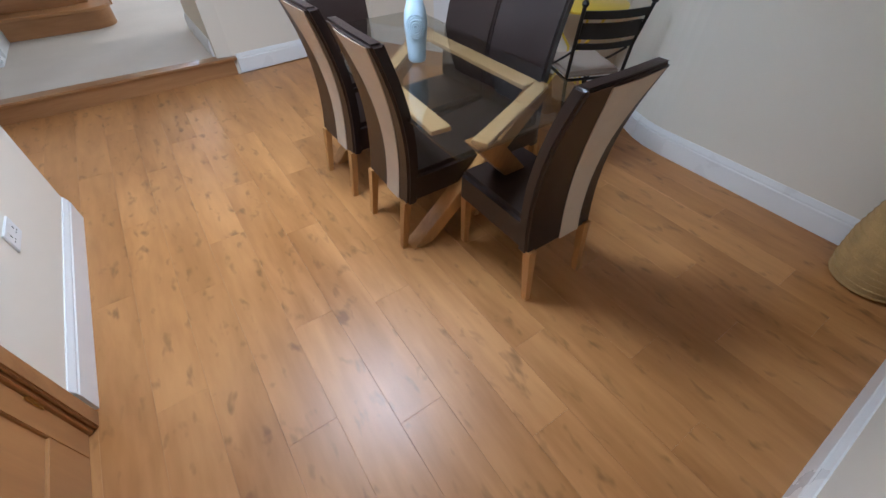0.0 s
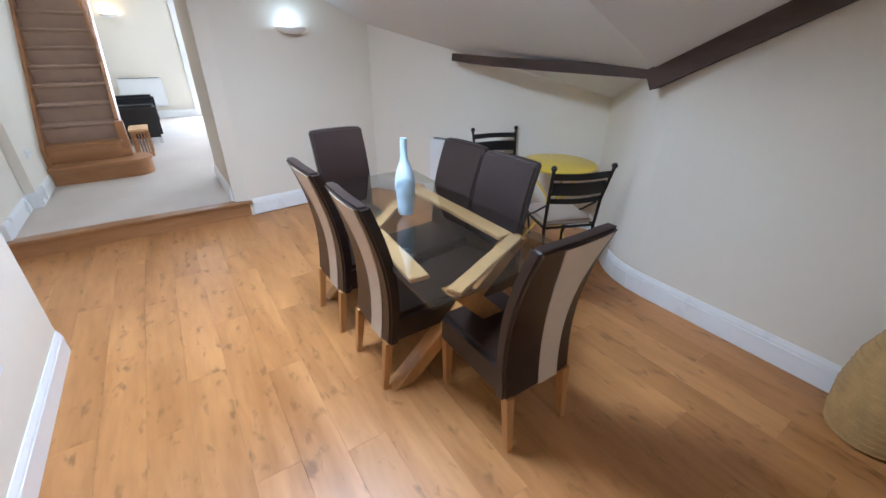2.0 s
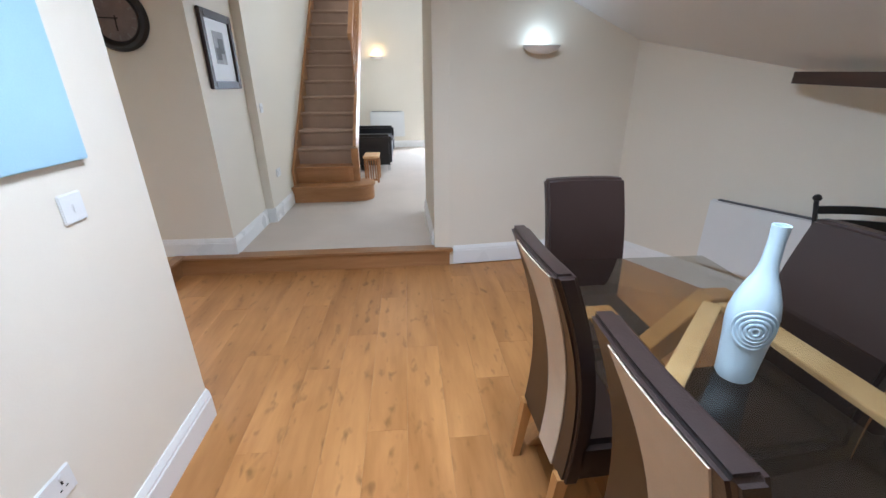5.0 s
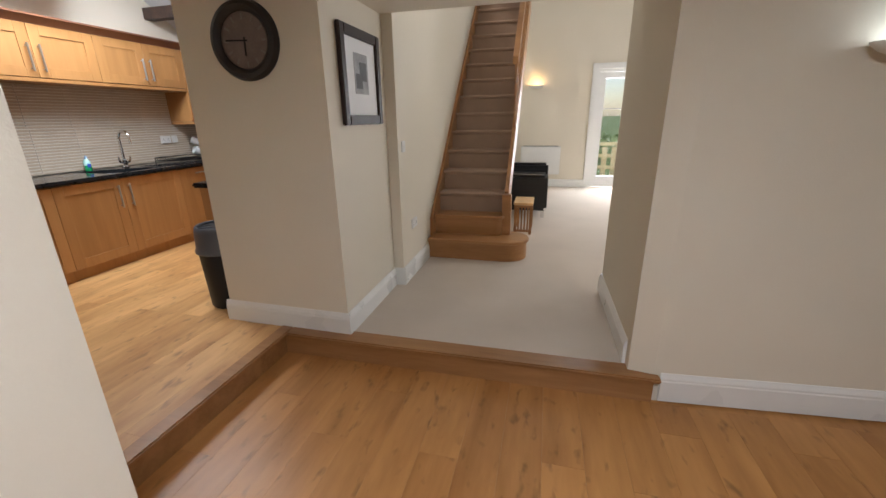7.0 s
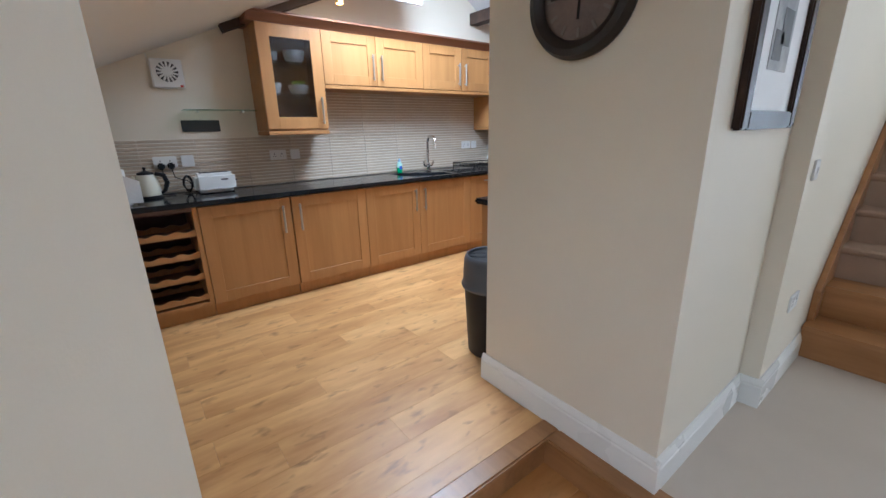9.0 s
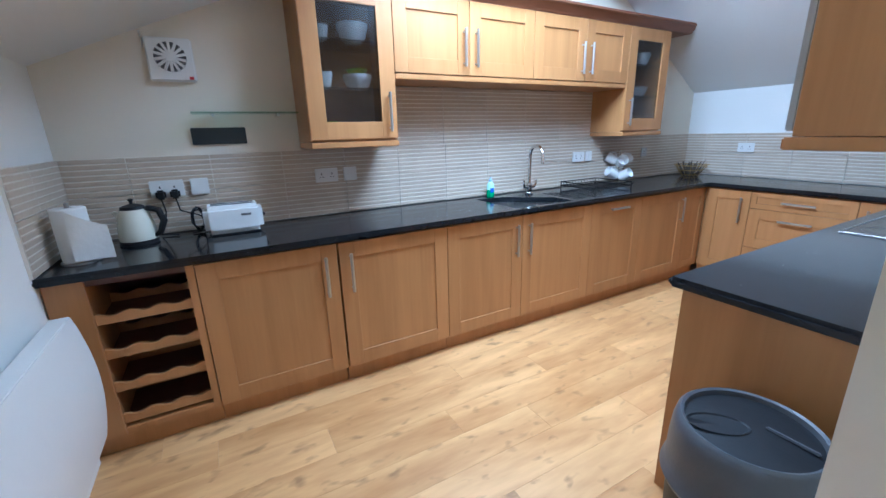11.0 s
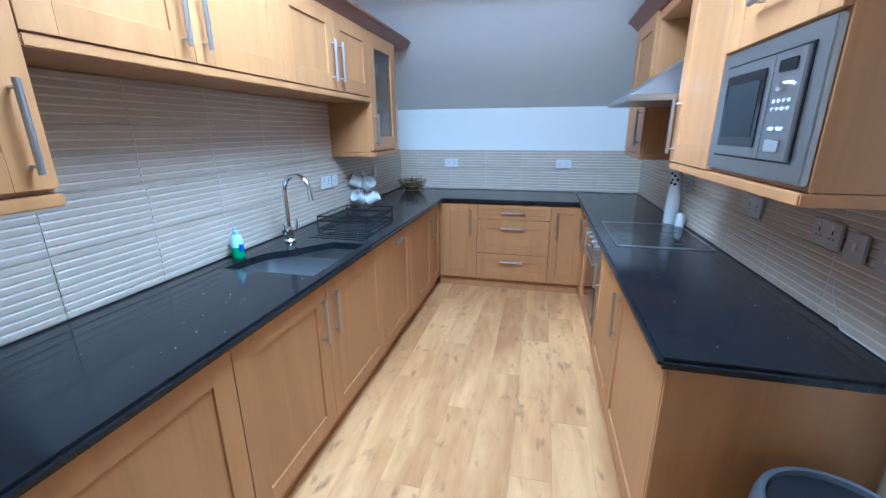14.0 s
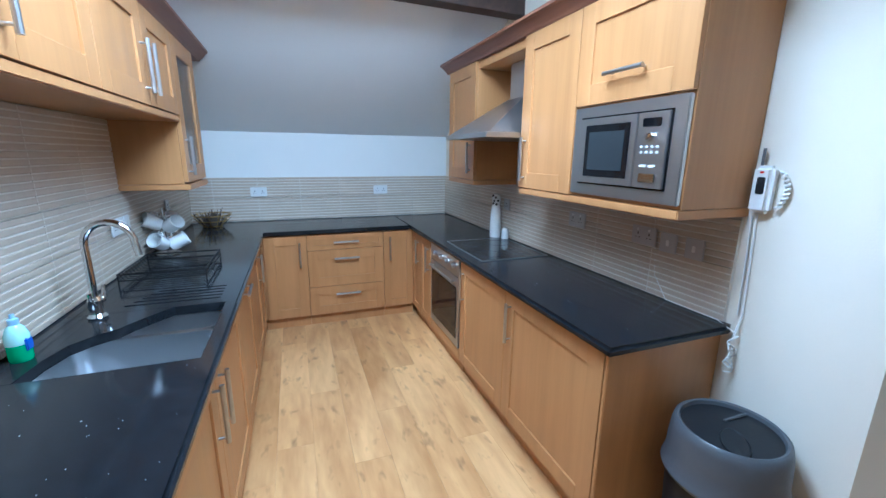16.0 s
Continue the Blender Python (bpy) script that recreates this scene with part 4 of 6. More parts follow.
px0, py0, py1, pz0, pz1 = -1.25, 4.59, 5.17, 1.48, 2.05
part("frame", boxes((px0, px0 + 0.03, py0, py0 + 0.06, pz0, pz1), (px0, px0 + 0.03, py1 - 0.06, py1, pz0, pz1), (px0, px0 + 0.03, py0 + 0.06, py1 - 0.06, pz0, pz0 + 0.06), (px0, px0 + 0.03, py0 + 0.06, py1 - 0.06, pz1 - 0.06, pz1), bev=0.006), PICFR, pic)
part("mount", boxes((px0, px0 + 0.012, py0 + 0.06, py1 - 0.06, pz0 + 0.06, pz1 - 0.06), bev=0), PICMAT, pic)
part("print", boxes((px0 + 0.012, px0 + 0.014, py0 + 0.19, py1 - 0.19, pz0 + 0.19, pz1 - 0.14), bev=0), PICGREY, pic)
part("print_detail", boxes((px0 + 0.014, px0 + 0.015, py0 + 0.21, py1 - 0.28, pz0 + 0.22, pz1 - 0.26), (px0 + 0.014, px0 + 0.015, py0 + 0.27, py1 - 0.21, pz0 + 0.27, pz1 - 0.19), bev=0), PICDARK, pic)

# ---- kitchen ----
WT = 1.05        # worktop height


def onface(axis, face, out, u0, u1, w0, w1, z0, z1):
    """A box on an upright face: u along it, w out of it."""
    a, b = face + out * w0, face + out * w1
    return (a, b, u0, u1, z0, z1) if axis == "x" else (u0, u1, a, b, z0, z1)


def bar_handle(parent, axis, face, out, u, z, ln, upright=True):
    r = 0.0085
    if upright:
        a = [(u, 0.052, z - ln / 2), (u, 0.052, z + ln / 2)]
        posts = [(u, z - ln / 2 + 0.02), (u, z + ln / 2 - 0.02)]
    else:
        a = [(u - ln / 2, 0.052, z), (u + ln / 2, 0.052, z)]
        posts = [(u - ln / 2 + 0.02, z), (u + ln / 2 - 0.02, z)]
    w = lambda q: (face + out * q[1], q[0], q[2]) if axis == "x" else (q[0], face + out * q[1], q[2])
    bm = tube([w(q) for q in a], r, 10)
    for pu, pz in posts:
        tube([w((pu, 0.02, pz)), w((pu, 0.052, pz))], 0.005, 8, bm)
    return part("handle", bm, STEEL, parent, "brushed steel bar handle")


def shaker(parent, axis, face, out, u0, u1, z0, z1, name="door", handle=None, glazed=False, rail=0.085):
    g = 0.002
    u0, u1, z0, z1 = u0 + g, u1 - g, z0 + g, z1 - g
    r = min(rail, (u1 - u0) * 0.24, (z1 - z0) * 0.3)
    if glazed:
        d = part(name, boxes(onface(axis, face, out, u0, u0 + r, 0.001, 0.022, z0, z1), bev=0.0012, seg=1), OAKZ, parent)
    else:
        d = part(name, boxes(onface(axis, face, out, u0 + r - 0.004, u1 - r + 0.004, 0.002, 0.013, z0 + r - 0.004, z1 - r + 0.004), bev=0), OAKZ, parent)
        part("stile", boxes(onface(axis, face, out, u0, u0 + r, 0.001, 0.022, z0, z1), bev=0.0012, seg=1), OAKZ, d)
    part("stile", boxes(onface(axis, face, out, u1 - r, u1, 0.001, 0.022, z0, z1), bev=0.0012, seg=1), OAKZ, d)
    part("rail", boxes(onface(axis, face, out, u0 + r, u1 - r, 0.001, 0.022, z0, z0 + r), bev=0.0012, seg=1), OAKZ, d)
    part("rail", boxes(onface(axis, face, out, u0 + r, u1 - r, 0.001, 0.022, z1 - r, z1), bev=0.0012, seg=1), OAKZ, d)
    if glazed:
        part("glass_pane", boxes(onface(axis, face, out, u0 + r, u1 - r, 0.009, 0.013, z0 + r, z1 - r), bev=0), DIMPLE, d, "dimpled obscure glass", shadow=False)
    if handle:
        bar_handle(d, axis, face, out, *handle)
    return d


def base_unit(axis, face, out, u0, u1, depth, label, doors, top=WT - 0.04, cat="cabinet"):
    c = (face - out * depth / 2, (u0 + u1) / 2, UP) if axis == "x" else ((u0 + u1) / 2, face - out * depth / 2, UP)
    t = thing("base_cabinet", c, label, cat, "kitchen base cabinets")
    part("body", boxes(onface(axis, face, out, u0 + 0.001, u1 - 0.001, -depth, 0.0, UP + 0.1, top), bev=0.001, seg=1), OAKZ, t)
    part("plinth", boxes(onface(axis, face, out, u0 + 0.001, u1 - 0.001, -0.05, -0.025, UP, UP + 0.1), bev=0.001, seg=1), OAKZ, t)
    for row in doors:
        kind, a, b, lo, hi, h = row
        shaker(t, axis, face, out, a, b, lo, hi, kind, h)
    return t


DB, DT = UP + 0.105, WT - 0.045
FW, FE, FN = -4.10, -2.727, 7.555
HL = 0.22
tv = "oak shaker base cabinet with a steel bar handle"


def wdoor(u0, u1, hu, kind="door"):
    return (kind, u0, u1, DB, DT, (hu, DT - 0.17, HL))


base_unit("x", FW, 1, 3.41, 4.063, 0.58, tv, [wdoor(3.41, 4.063, 3.995)])
base_unit("x", FW, 1, 4.07, 4.74, 0.58, tv, [wdoor(4.07, 4.74, 4.13)])
base_unit("x", FW, 1, 4.74, 5.335, 0.58, tv, [wdoor(4.74, 5.335, 5.28)], 0.75)
base_unit("x", FW, 1, 5.335, 6.01, 0.58, tv, [wdoor(5.335, 6.01, 5.39)], 0.75)
base_unit("x", FW, 1, 6.01, 6.60, 0.58, "oak fronted integrated appliance with a horizontal handle", [("door", 6.01, 6.60, DB, DT, (6.305, DT - 0.06, 0.2, False))], 0.75)
base_unit("x", FW, 1, 6.60, 7.545, 0.58, tv, [wdoor(6.60, 7.22, 7.16), ("door", 7.22, 7.53, DB, DT, None)])
base_unit("y", FN, -1, -4.09, -3.71, 0.60, tv, [wdoor(-4.06, -3.71, -3.77)])
base_unit("y", FN, -1, -3.71, -3.03, 0.60, "oak three-drawer unit with steel bar handles", [("drawer", -3.71, -3.03, DT - 0.145, DT, (-3.37, DT - 0.075, HL, False)), ("drawer", -3.71, -3.03, 0.52, DT - 0.145, (-3.37, DT - 0.225, HL, False)), ("drawer", -3.71, -3.03, DB, 0.52, (-3.37, 0.445, HL, False))])
base_unit("y", FN, -1, -3.03, -2.735, 0.60, tv, [wdoor(-3.03, -2.735, -2.97)])
base_unit("x", FE, -1, 4.955, 5.70, 0.51, tv, [wdoor(4.955, 5.70, 5.64)])
base_unit("x", FE, -1, 5.70, 6.33, 0.51, tv, [wdoor(5.70, 6.33, 6.27)])
base_unit("x", FE, -1, 6.98, 7.545, 0.51, tv, [wdoor(6.98, 7.27, 7.03), wdoor(7.27, 7.53, 7.32)])
ep = thing("end_panel", (-2.43, 4.94, UP), "plain oak end panel of the cabinet run", "panel")
part("board", boxes((FE - 0.022, KE - 0.002, 4.935, 4.953, UP, WT - 0.041)), OAKZ, ep)

# oven housing
ov = thing("oven", (-2.43, 6.65, UP), "built-in black glass oven with steel trim", "oven")
part("body", boxes((FE, -2.2, 6.335, 6.975, UP + 0.1, WT - 0.041)), DARKP, ov)
part("control_panel", boxes((FE - 0.024, FE, 6.35, 6.96, 0.87, WT - 0.046), bev=0.003), STEEL, ov)
for k in range(4):
    m = pose(0, 0, 0, 0, -90, 0)
    part("knob", lathe([(0.022, 0.0), (0.022, 0.012), (0.016, 0.016), (0.016, 0.03), (0.0, 0.03)], (FE - 0.025, 6.44 + 0.13 * k, 0.94), 16, m), STEEL, ov, "steel knob")
od = part("oven_door", boxes((FE - 0.026, FE, 6.35, 6.96, 0.34, 0.865), bev=0.003), STEEL, ov)
part("oven_glass", boxes((FE - 0.030, FE - 0.026, 6.39, 6.92, 0.40, 0.79)), BLACKG, od, "black glass pane")
bar_handle(od, "x", FE, -1, 6.655, 0.83, 0.5, False)
part("plinth", boxes((FE + 0.02, FE + 0.05, 6.335, 6.975, UP, UP + 0.1)), OAKZ, ov)
part("lower_panel", boxes((FE - 0.020, FE, 6.35, 6.96, UP + 0.105, 0.335)), OAKZ, ov)

# wine rack unit
wr = thing("wine_rack", (-4.4, 3.2, UP), "oak wine rack unit with four scalloped shelves", "rack")
part("side_panel", boxes((-4.68, FW + 0.02, 2.885, 3.02, UP + 0.1, WT - 0.041)), OAKZ, wr)
part("side_panel", boxes((-4.68, FW + 0.02, 3.375, 3.408, UP + 0.1, WT - 0.041)), OAKZ, wr)
# RACKIN puts the recess shade into the colour of back, top and shelves
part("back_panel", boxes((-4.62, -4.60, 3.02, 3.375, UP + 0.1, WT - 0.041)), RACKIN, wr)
part("base_board", boxes((-4.60, FW + 0.015, 3.02, 3.375, UP + 0.1, UP + 0.135)), OAKZ, wr)
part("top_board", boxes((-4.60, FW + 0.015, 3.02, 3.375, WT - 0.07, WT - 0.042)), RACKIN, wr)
part("plinth", boxes((FW - 0.05, FW - 0.025, 2.885, 3.408, UP, UP + 0.1)), OAKZ, wr)
for k in range(4):
    z = 0.345 + 0.165 * k
    for x in (FW + 0.0, FW - 0.3):
        pts = [(3.021, z - 0.04)] + [(3.374, z - 0.04)] + [(3.374 - 0.353 * i / 24, z + 0.008 * math.cos(6.28318 * 3 * i / 24)) for i in range(25)]
        bm = prism(pts, 0, 0.018)
        bmesh.ops.transform(bm, matrix=Matrix(((0, 0, 1, x - 0.009), (1, 0, 0, 0), (0, 1, 0, 0), (0, 0, 0, 1))), verts=bm.verts[:])
        bmesh.ops.recalc_face_normals(bm, faces=bm.faces[:])
        part("scalloped_rail", bm, OAKZ, wr)
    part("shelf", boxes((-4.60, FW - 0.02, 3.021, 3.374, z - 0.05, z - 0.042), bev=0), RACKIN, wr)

# granite worktop with the sink cut out of it
SKX0, SKX1, SKY0, SKY1 = -4.575, -4.10, 5.29, 5.83
worktop = thing("worktop", (-3.4, 6, WT), "polished black granite worktop round three sides", "worktop")
XF, YF, XE = -4.045, 7.50, -2.787
z0, z1 = WT - 0.038, WT


def slab(pts, edge):
    bm = prism(pts, z0, z1)
    bmesh.ops.bevel(bm, geom=[e for e in bm.edges if edge(e)], offset=0.013, segments=4, affect="EDGES")
    return bm


front = lambda e: all(abs(v.co.x - XF) < 1e-4 for v in e.verts) and abs(e.verts[0].co.z - e.verts[1].co.z) < 1e-4
part("slab", slab([(KW, 2.88), (XF, 2.88), (XF, SKY0), (KW, SKY0)], front), GRANITE, worktop)
part("slab", slab([(KW, SKY1), (XF, SKY1), (XF, YF), (XF, KN), (KW, KN)], lambda e: front(e) and min(v.co.y for v in e.verts) < YF - 0.1), GRANITE, worktop)
part("slab", slab([(SKX1, SKY0), (XF, SKY0), (XF, SKY1), (SKX1, SKY1)], front), GRANITE, worktop)
SC = [(KW, SKY0), (SKX0, SKY0), (SKX0 + 0.005, SKY0 + 0.14), (SKX0 + 0.03, SKY0 + 0.24), (SKX0 + 0.08, SKY0 + 0.305), (SKX0 + 0.14, SKY0 + 0.345), (SKX0 + 0.17, SKY0 + 0.40), (SKX0 + 0.21, SKY0 + 0.455), (SKX0 + 0.28, SKY1), (KW, SKY1)]
part("slab", prism(SC, z0, z1, 0.002), GRANITE, worktop)
part("slab", slab([(XF, YF), (XE, YF), (XE, KN), (XF, KN)], lambda e: all(abs(v.co.y - YF) < 1e-4 for v in e.verts) and abs(e.verts[0].co.z - e.verts[1].co.z) < 1e-4), GRANITE, worktop)
ee = lambda e: (all(abs(v.co.x - XE) < 1e-4 for v in e.verts) or all(abs(v.co.y - 4.895) < 1e-4 for v in e.verts)) and max(v.co.y for v in e.verts) < KN + 1
part("slab", slab([(XE, 4.895), (KE, 4.895), (KE, KN), (XE, KN)], lambda e: ee(e) and not (min(v.co.y for v in e.verts) > YF)), GRANITE, worktop)


def bowl(parent, x0, x1, y0, y1, depth, r):
    """An open steel bowl with rounded corners."""
    bm = bmesh.new()
    rings = []
    for z, ins in ((z0 - 0.002, -0.012), (z0 - 0.002, 0.0), (z0 - depth * 0.5, 0.008), (z0 - depth * 0.9, 0.016), (z0 - depth, 0.05)):
        ring = []
        for cx, cy, a0 in ((x1 - r, y1 - r, 0), (x0 + r, y1 - r, 90), (x0 + r, y0 + r, 180), (x1 - r, y0 + r, 270)):
            for k in range(6):
                a = radians(a0 + 18 * k)
                ring.append(bm.verts.new((cx + (r - ins) * math.cos(a), cy + (r - ins) * math.sin(a), z)))
        rings.append(ring)
    for a, b in zip(rings, rings[1:]):
        for i in range(24):
            bm.faces.new((a[i], b[i], b[(i + 1) % 24], a[(i + 1) % 24]))
    bm.faces.new(rings[-1])
    return part("bowl", bm, SINKM, parent)


sink = thing("sink", (-4.33, 5.7, WT - 0.2), "undermounted one and a half bowl stainless steel sink", "sink")
bw = bowl(sink, SKX0 + 0.004, SKX1 - 0.006, SKY0 + 0.004, SKY0 + 0.335, 0.19, 0.05)
part("drain", lathe([(0.0, 0.0), (0.045, 0.0), (0.045, 0.004), (0.03, 0.004), (0.028, 0.001), (0.0, 0.001)], (-4.33, SKY0 + 0.16, z0 - 0.189), 20), CHROME, bw)
part("overflow", lathe([(0.0, 0.0), (0.02, 0.0), (0.02, 0.004), (0.0, 0.004)], (SKX0 + 0.016, SKY0 + 0.15, z0 - 0.05), 14, pose(0, 0, 0, 0, 90, 0)), CHROME, bw)
bw = bowl(sink, SKX0 + 0.11, SKX1 - 0.006, SKY0 + 0.36, SKY1 - 0.006, 0.13, 0.06)
part("drain", lathe([(0.0, 0.0), (0.045, 0.0), (0.045, 0.004), (0.03, 0.004), (0.028, 0.001), (0.0, 0.001)], (-4.24, SKY0 + 0.42, z0 - 0.129), 20), CHROME, bw)

for k in range(5):
    y = 5.90 + 0.045 * k
    part("drainer_rib", boxes((-4.50 + 0.02 * k, -4.13, y, y + 0.012, WT - 0.002, WT + 0.003), bev=0.002), GRANITE, worktop)

TX, TY = -4.55, 5.79
tap = thing("tap", (TX, TY, WT), "chrome swan-neck mixer tap with two levers", "tap")
part("base", lathe([(0.0, 0.0), (0.032, 0.0), (0.034, 0.008), (0.024, 0.02), (0.022, 0.06), (0.026, 0.075), (0.02, 0.09), (0.0, 0.092)], (TX, TY, WT), 20), CHROME, tap)
neck = [(TX, TY, WT + 0.08), (TX, TY, WT + 0.30)] + [(TX + 0.085 - 0.085 * math.cos(radians(a)), TY - 0.02 * a / 180, WT + 0.30 + 0.085 * math.sin(radians(a))) for a in range(15, 181, 15)] + [(TX + 0.178, TY - 0.022, WT + 0.25)]
part("spout", tube(neck, 0.0135, 14), CHROME, tap)
for s_ in (-1, 1):
    part("lever", tube([(TX, TY, WT + 0.055), (TX + 0.005, TY + s_ * 0.05, WT + 0.06), (TX + 0.01, TY + s_ * 0.062, WT + 0.085), (TX + 0.01, TY + s_ * 0.064, WT + 0.12)], [0.011, 0.012, 0.010, 0.007], 10), CHROME, tap)


# ---- wall cabinets, west ----
def hollow(x0, x1, y0, y1, z0_, z1_, th=0.018):
    """A box open towards +x or -x is left to its door; here the five boards."""
    return boxes((x0, x1, y0, y0 + th, z0_, z1_), (x0, x1, y1 - th, y1, z0_, z1_), (x0, x1, y0 + th, y1 - th, z0_, z0_ + th), (x0, x1, y0 + th, y1 - th, z1_ - th, z1_), (x0, x0 + 0.01, y0 + th, y1 - th, z0_ + th, z1_ - th), bev=0.001, seg=1)


WF = -4.37
CT = 2.33


def cup(parent_name, p, r, h, mat, label, cat):
    t = thing(parent_name, p, label, cat, "crockery in the glazed cabinet")
    part("body", lathe([(r * 0.55, 0.0), (r * 0.8, h * 0.25), (r, h * 0.8), (r, h), (r * 0.94, h), (r * 0.75, h * 0.3), (0.0, h * 0.12)], p, 20), mat, t)


for y0, y1, hy in ((4.05, 4.57, 4.52), (6.62, 7.14, 6.67)):
    t = thing("wall_cabinet", (-4.54, (y0 + y1) / 2, 1.5), "oak wall cabinet with a dimpled glass door and crockery inside", "cabinet", "glazed wall cabinets")
    part("body", hollow(KW + 0.004, WF, y0, y1, 1.52, CT), OAKZ, t)
    shaker(t, "x", WF, 1, y0, y1, 1.53, CT, "door", (hy, 1.68, 0.22), True, 0.095)
    part("pelmet", boxes((KW + 0.004, WF + 0.03, y0, y1, 1.485, 1.518), bev=0.004), OAKZ, t)
    for z in (1.80, 2.05):
        part("shelf", boxes((KW + 0.015, WF - 0.02, y0 + 0.02, y1 - 0.02, z, z + 0.015)), CLEAR, t)
    for z, cs in ((1.538, ((0.15, 0.07, 0.05, PLASTIC), (0.36, 0.08, 0.04, CERAMIC))), (1.815, ((0.14, 0.05, 0.09, CERAMIC), (0.34, 0.085, 0.08, CERAMIC))), (2.065, ((0.14, 0.05, 0.08, CERAMIC), (0.33, 0.09, 0.10, CERAMIC)))):
        for o, r, h, mt in cs:
            cup("bowl", (WF - 0.13, y0 + o, z), r, h, mt, "white ceramic bowl on a cabinet shelf", "bowl")
cup("bowl", (WF - 0.13, 4.20, 1.59), 0.05, 0.045, LIME, "lime green bowl stacked in the cabinet", "bowl")
cup("bowl", (WF - 0.13, 4.39, 1.896), 0.06, 0.03, LIME, "lime rimmed bowl stacked in the cabinet", "bowl")
for (y0, ym, y1) in ((4.57, 5.09, 5.62), (5.62, 6.13, 6.62)):
    t = thing("wall_cabinet", (-4.54, ym, 1.9), "low oak wall cabinet with two shaker doors above the sink", "cabinet", "wall cabinets")
    part("body", boxes((KW + 0.004, WF, y0 + 0.001, y1 - 0.001, 1.90, CT), bev=0.001, seg=1), OAKZ, t)
    shaker(t, "x", WF, 1, y0, ym, 1.90, CT, "door", (ym - 0.045, 2.06, 0.22))
    shaker(t, "x", WF, 1, ym, y1, 1.90, CT, "door", (ym + 0.045, 2.06, 0.22))
t = thing("cabinet_pelmet", (-4.5, 5.6, 1.86), "oak light pelmet under the wall cabinets", "pelmet")
part("board", boxes((KW + 0.004, WF + 0.02, 4.572, 6.618, 1.865, 1.897), bev=0.004), OAKZ, t)


def cornice(pts_fn, y0, y1, label):
    t = thing("cornice", (pts_fn[0][0], (y0 + y1) / 2, CT), label, "cornice")
    bm = bmesh.new()
    a, b = [[bm.verts.new((x, y, z)) for x, z in pts_fn] for y in (y0, y1)]
    for i in range(len(pts_fn)):
        j = (i + 1) % len(pts_fn)
        bm.faces.new((a[i], a[j], b[j], b[i]))
    bm.faces.new(a)
    bm.faces.new(b)
    bmesh.ops.recalc_face_normals(bm, faces=bm.faces[:])
    part("moulding", bm, CORNICE, t, smooth=False)


cornice([(KW + 0.003, CT + 0.002), (WF + 0.02, CT + 0.002), (WF + 0.03, CT + 0.015), (WF + 0.07, CT + 0.05), (WF + 0.085, CT + 0.055), (WF + 0.085, CT + 0.07), (KW + 0.003, CT + 0.07)], 3.99, 7.42, "dark cherry cornice moulding over the wall cabinets")

# ---- wall cabinets, east ----
EF = -2.52
t = thing("microwave_cabinet", (-2.35, 5.2, 1.5), "oak wall cabinet housing a microwave under a flap door", "cabinet")
part("body", boxes((EF, KE - 0.003, 4.92, 5.51, 1.52, CT), bev=0.001, seg=1), OAKZ, t)
shaker(t, "x", EF, -1, 4.92, 5.51, 1.915, CT, "flap_door", (5.215, 2.025, 0.2, False))
part("pelmet", boxes((EF - 0.02, KE - 0.003, 4.915, 5.98, 1.485, 1.518), bev=0.004), OAKZ, t)
mw = thing("microwave", (-2.5, 5.2, 1.53), "built-in stainless steel microwave with a black window", "microwave")
part("frame", boxes((EF - 0.022, EF - 0.001, 4.925, 5.505, 1.535, 1.99), bev=0.004), STEEL, mw)
part("door_gap", boxes((EF - 0.0245, EF - 0.022, 4.978, 5.452, 1.592, 1.938), bev=0), BLACKG, mw)
md = part("door", boxes((EF - 0.034, EF - 0.022, 5.125, 5.445, 1.60, 1.93), bev=0.003), STEEL, mw)
part("window", boxes((EF - 0.037, EF - 0.034, 5.155, 5.405, 1.635, 1.895), bev=0.002), BLACKG, md, "black glass window")
part("screen", boxes((EF - 0.0385, EF - 0.037, 5.18, 5.38, 1.67, 1.86), bev=0), material("perforated_screen", (0.025, 0.028, 0.03), 0.6, var=0.1, fine=700, spec=0.2), md, "dark grey perforated screen")
cp = part("control_panel", boxes((EF - 0.034, EF - 0.022, 4.985, 5.122, 1.60, 1.93), bev=0.003), STEEL, mw)
part("display", boxes((EF - 0.036, EF - 0.034, 5.015, 5.095, 1.868, 1.905)), BLACKG, cp)
part("dial", lathe([(0.0, 0.0), (0.016, 0.0), (0.016, 0.014), (0.0, 0.016)], (EF - 0.034, 5.055, 1.825), 16, pose(0, 0, 0, 0, -90, 0)), CHROME, cp)
for r_ in range(2):
    for k in range(4):
        part("button", boxes((EF - 0.038, EF - 0.034, 5.012 + 0.024 * k, 5.026 + 0.024 * k, 1.752 + 0.024 * r_, 1.764 + 0.024 * r_)), PLASTIC, cp)
for k in range(2):
    part("button", boxes((EF - 0.038, EF - 0.034, 5.018 + 0.042 * k, 5.050 + 0.042 * k, 1.692, 1.704)), PLASTIC, cp)
part("open_button", boxes((EF - 0.040, EF - 0.034, 5.015, 5.090, 1.625, 1.665)), CHROME, cp)
mw.scale.z = 0.82
t = thing("wall_cabinet", (-2.35, 5.75, 1.5), "tall oak wall cabinet with one shaker door", "cabinet", "wall cabinets")
part("body", boxes((EF, KE - 0.003, 5.512, 5.98, 1.52, CT), bev=0.001, seg=1), OAKZ, t)
shaker(t, "x", EF, -1, 5.512, 5.98, 1.52, CT, "door", (5.925, 1.68, 0.24))
t = thing("wall_cabinet", (-2.35, 6.85, 1.5), "narrow oak wall cabinet beside the cooker hood", "cabinet", "wall cabinets")
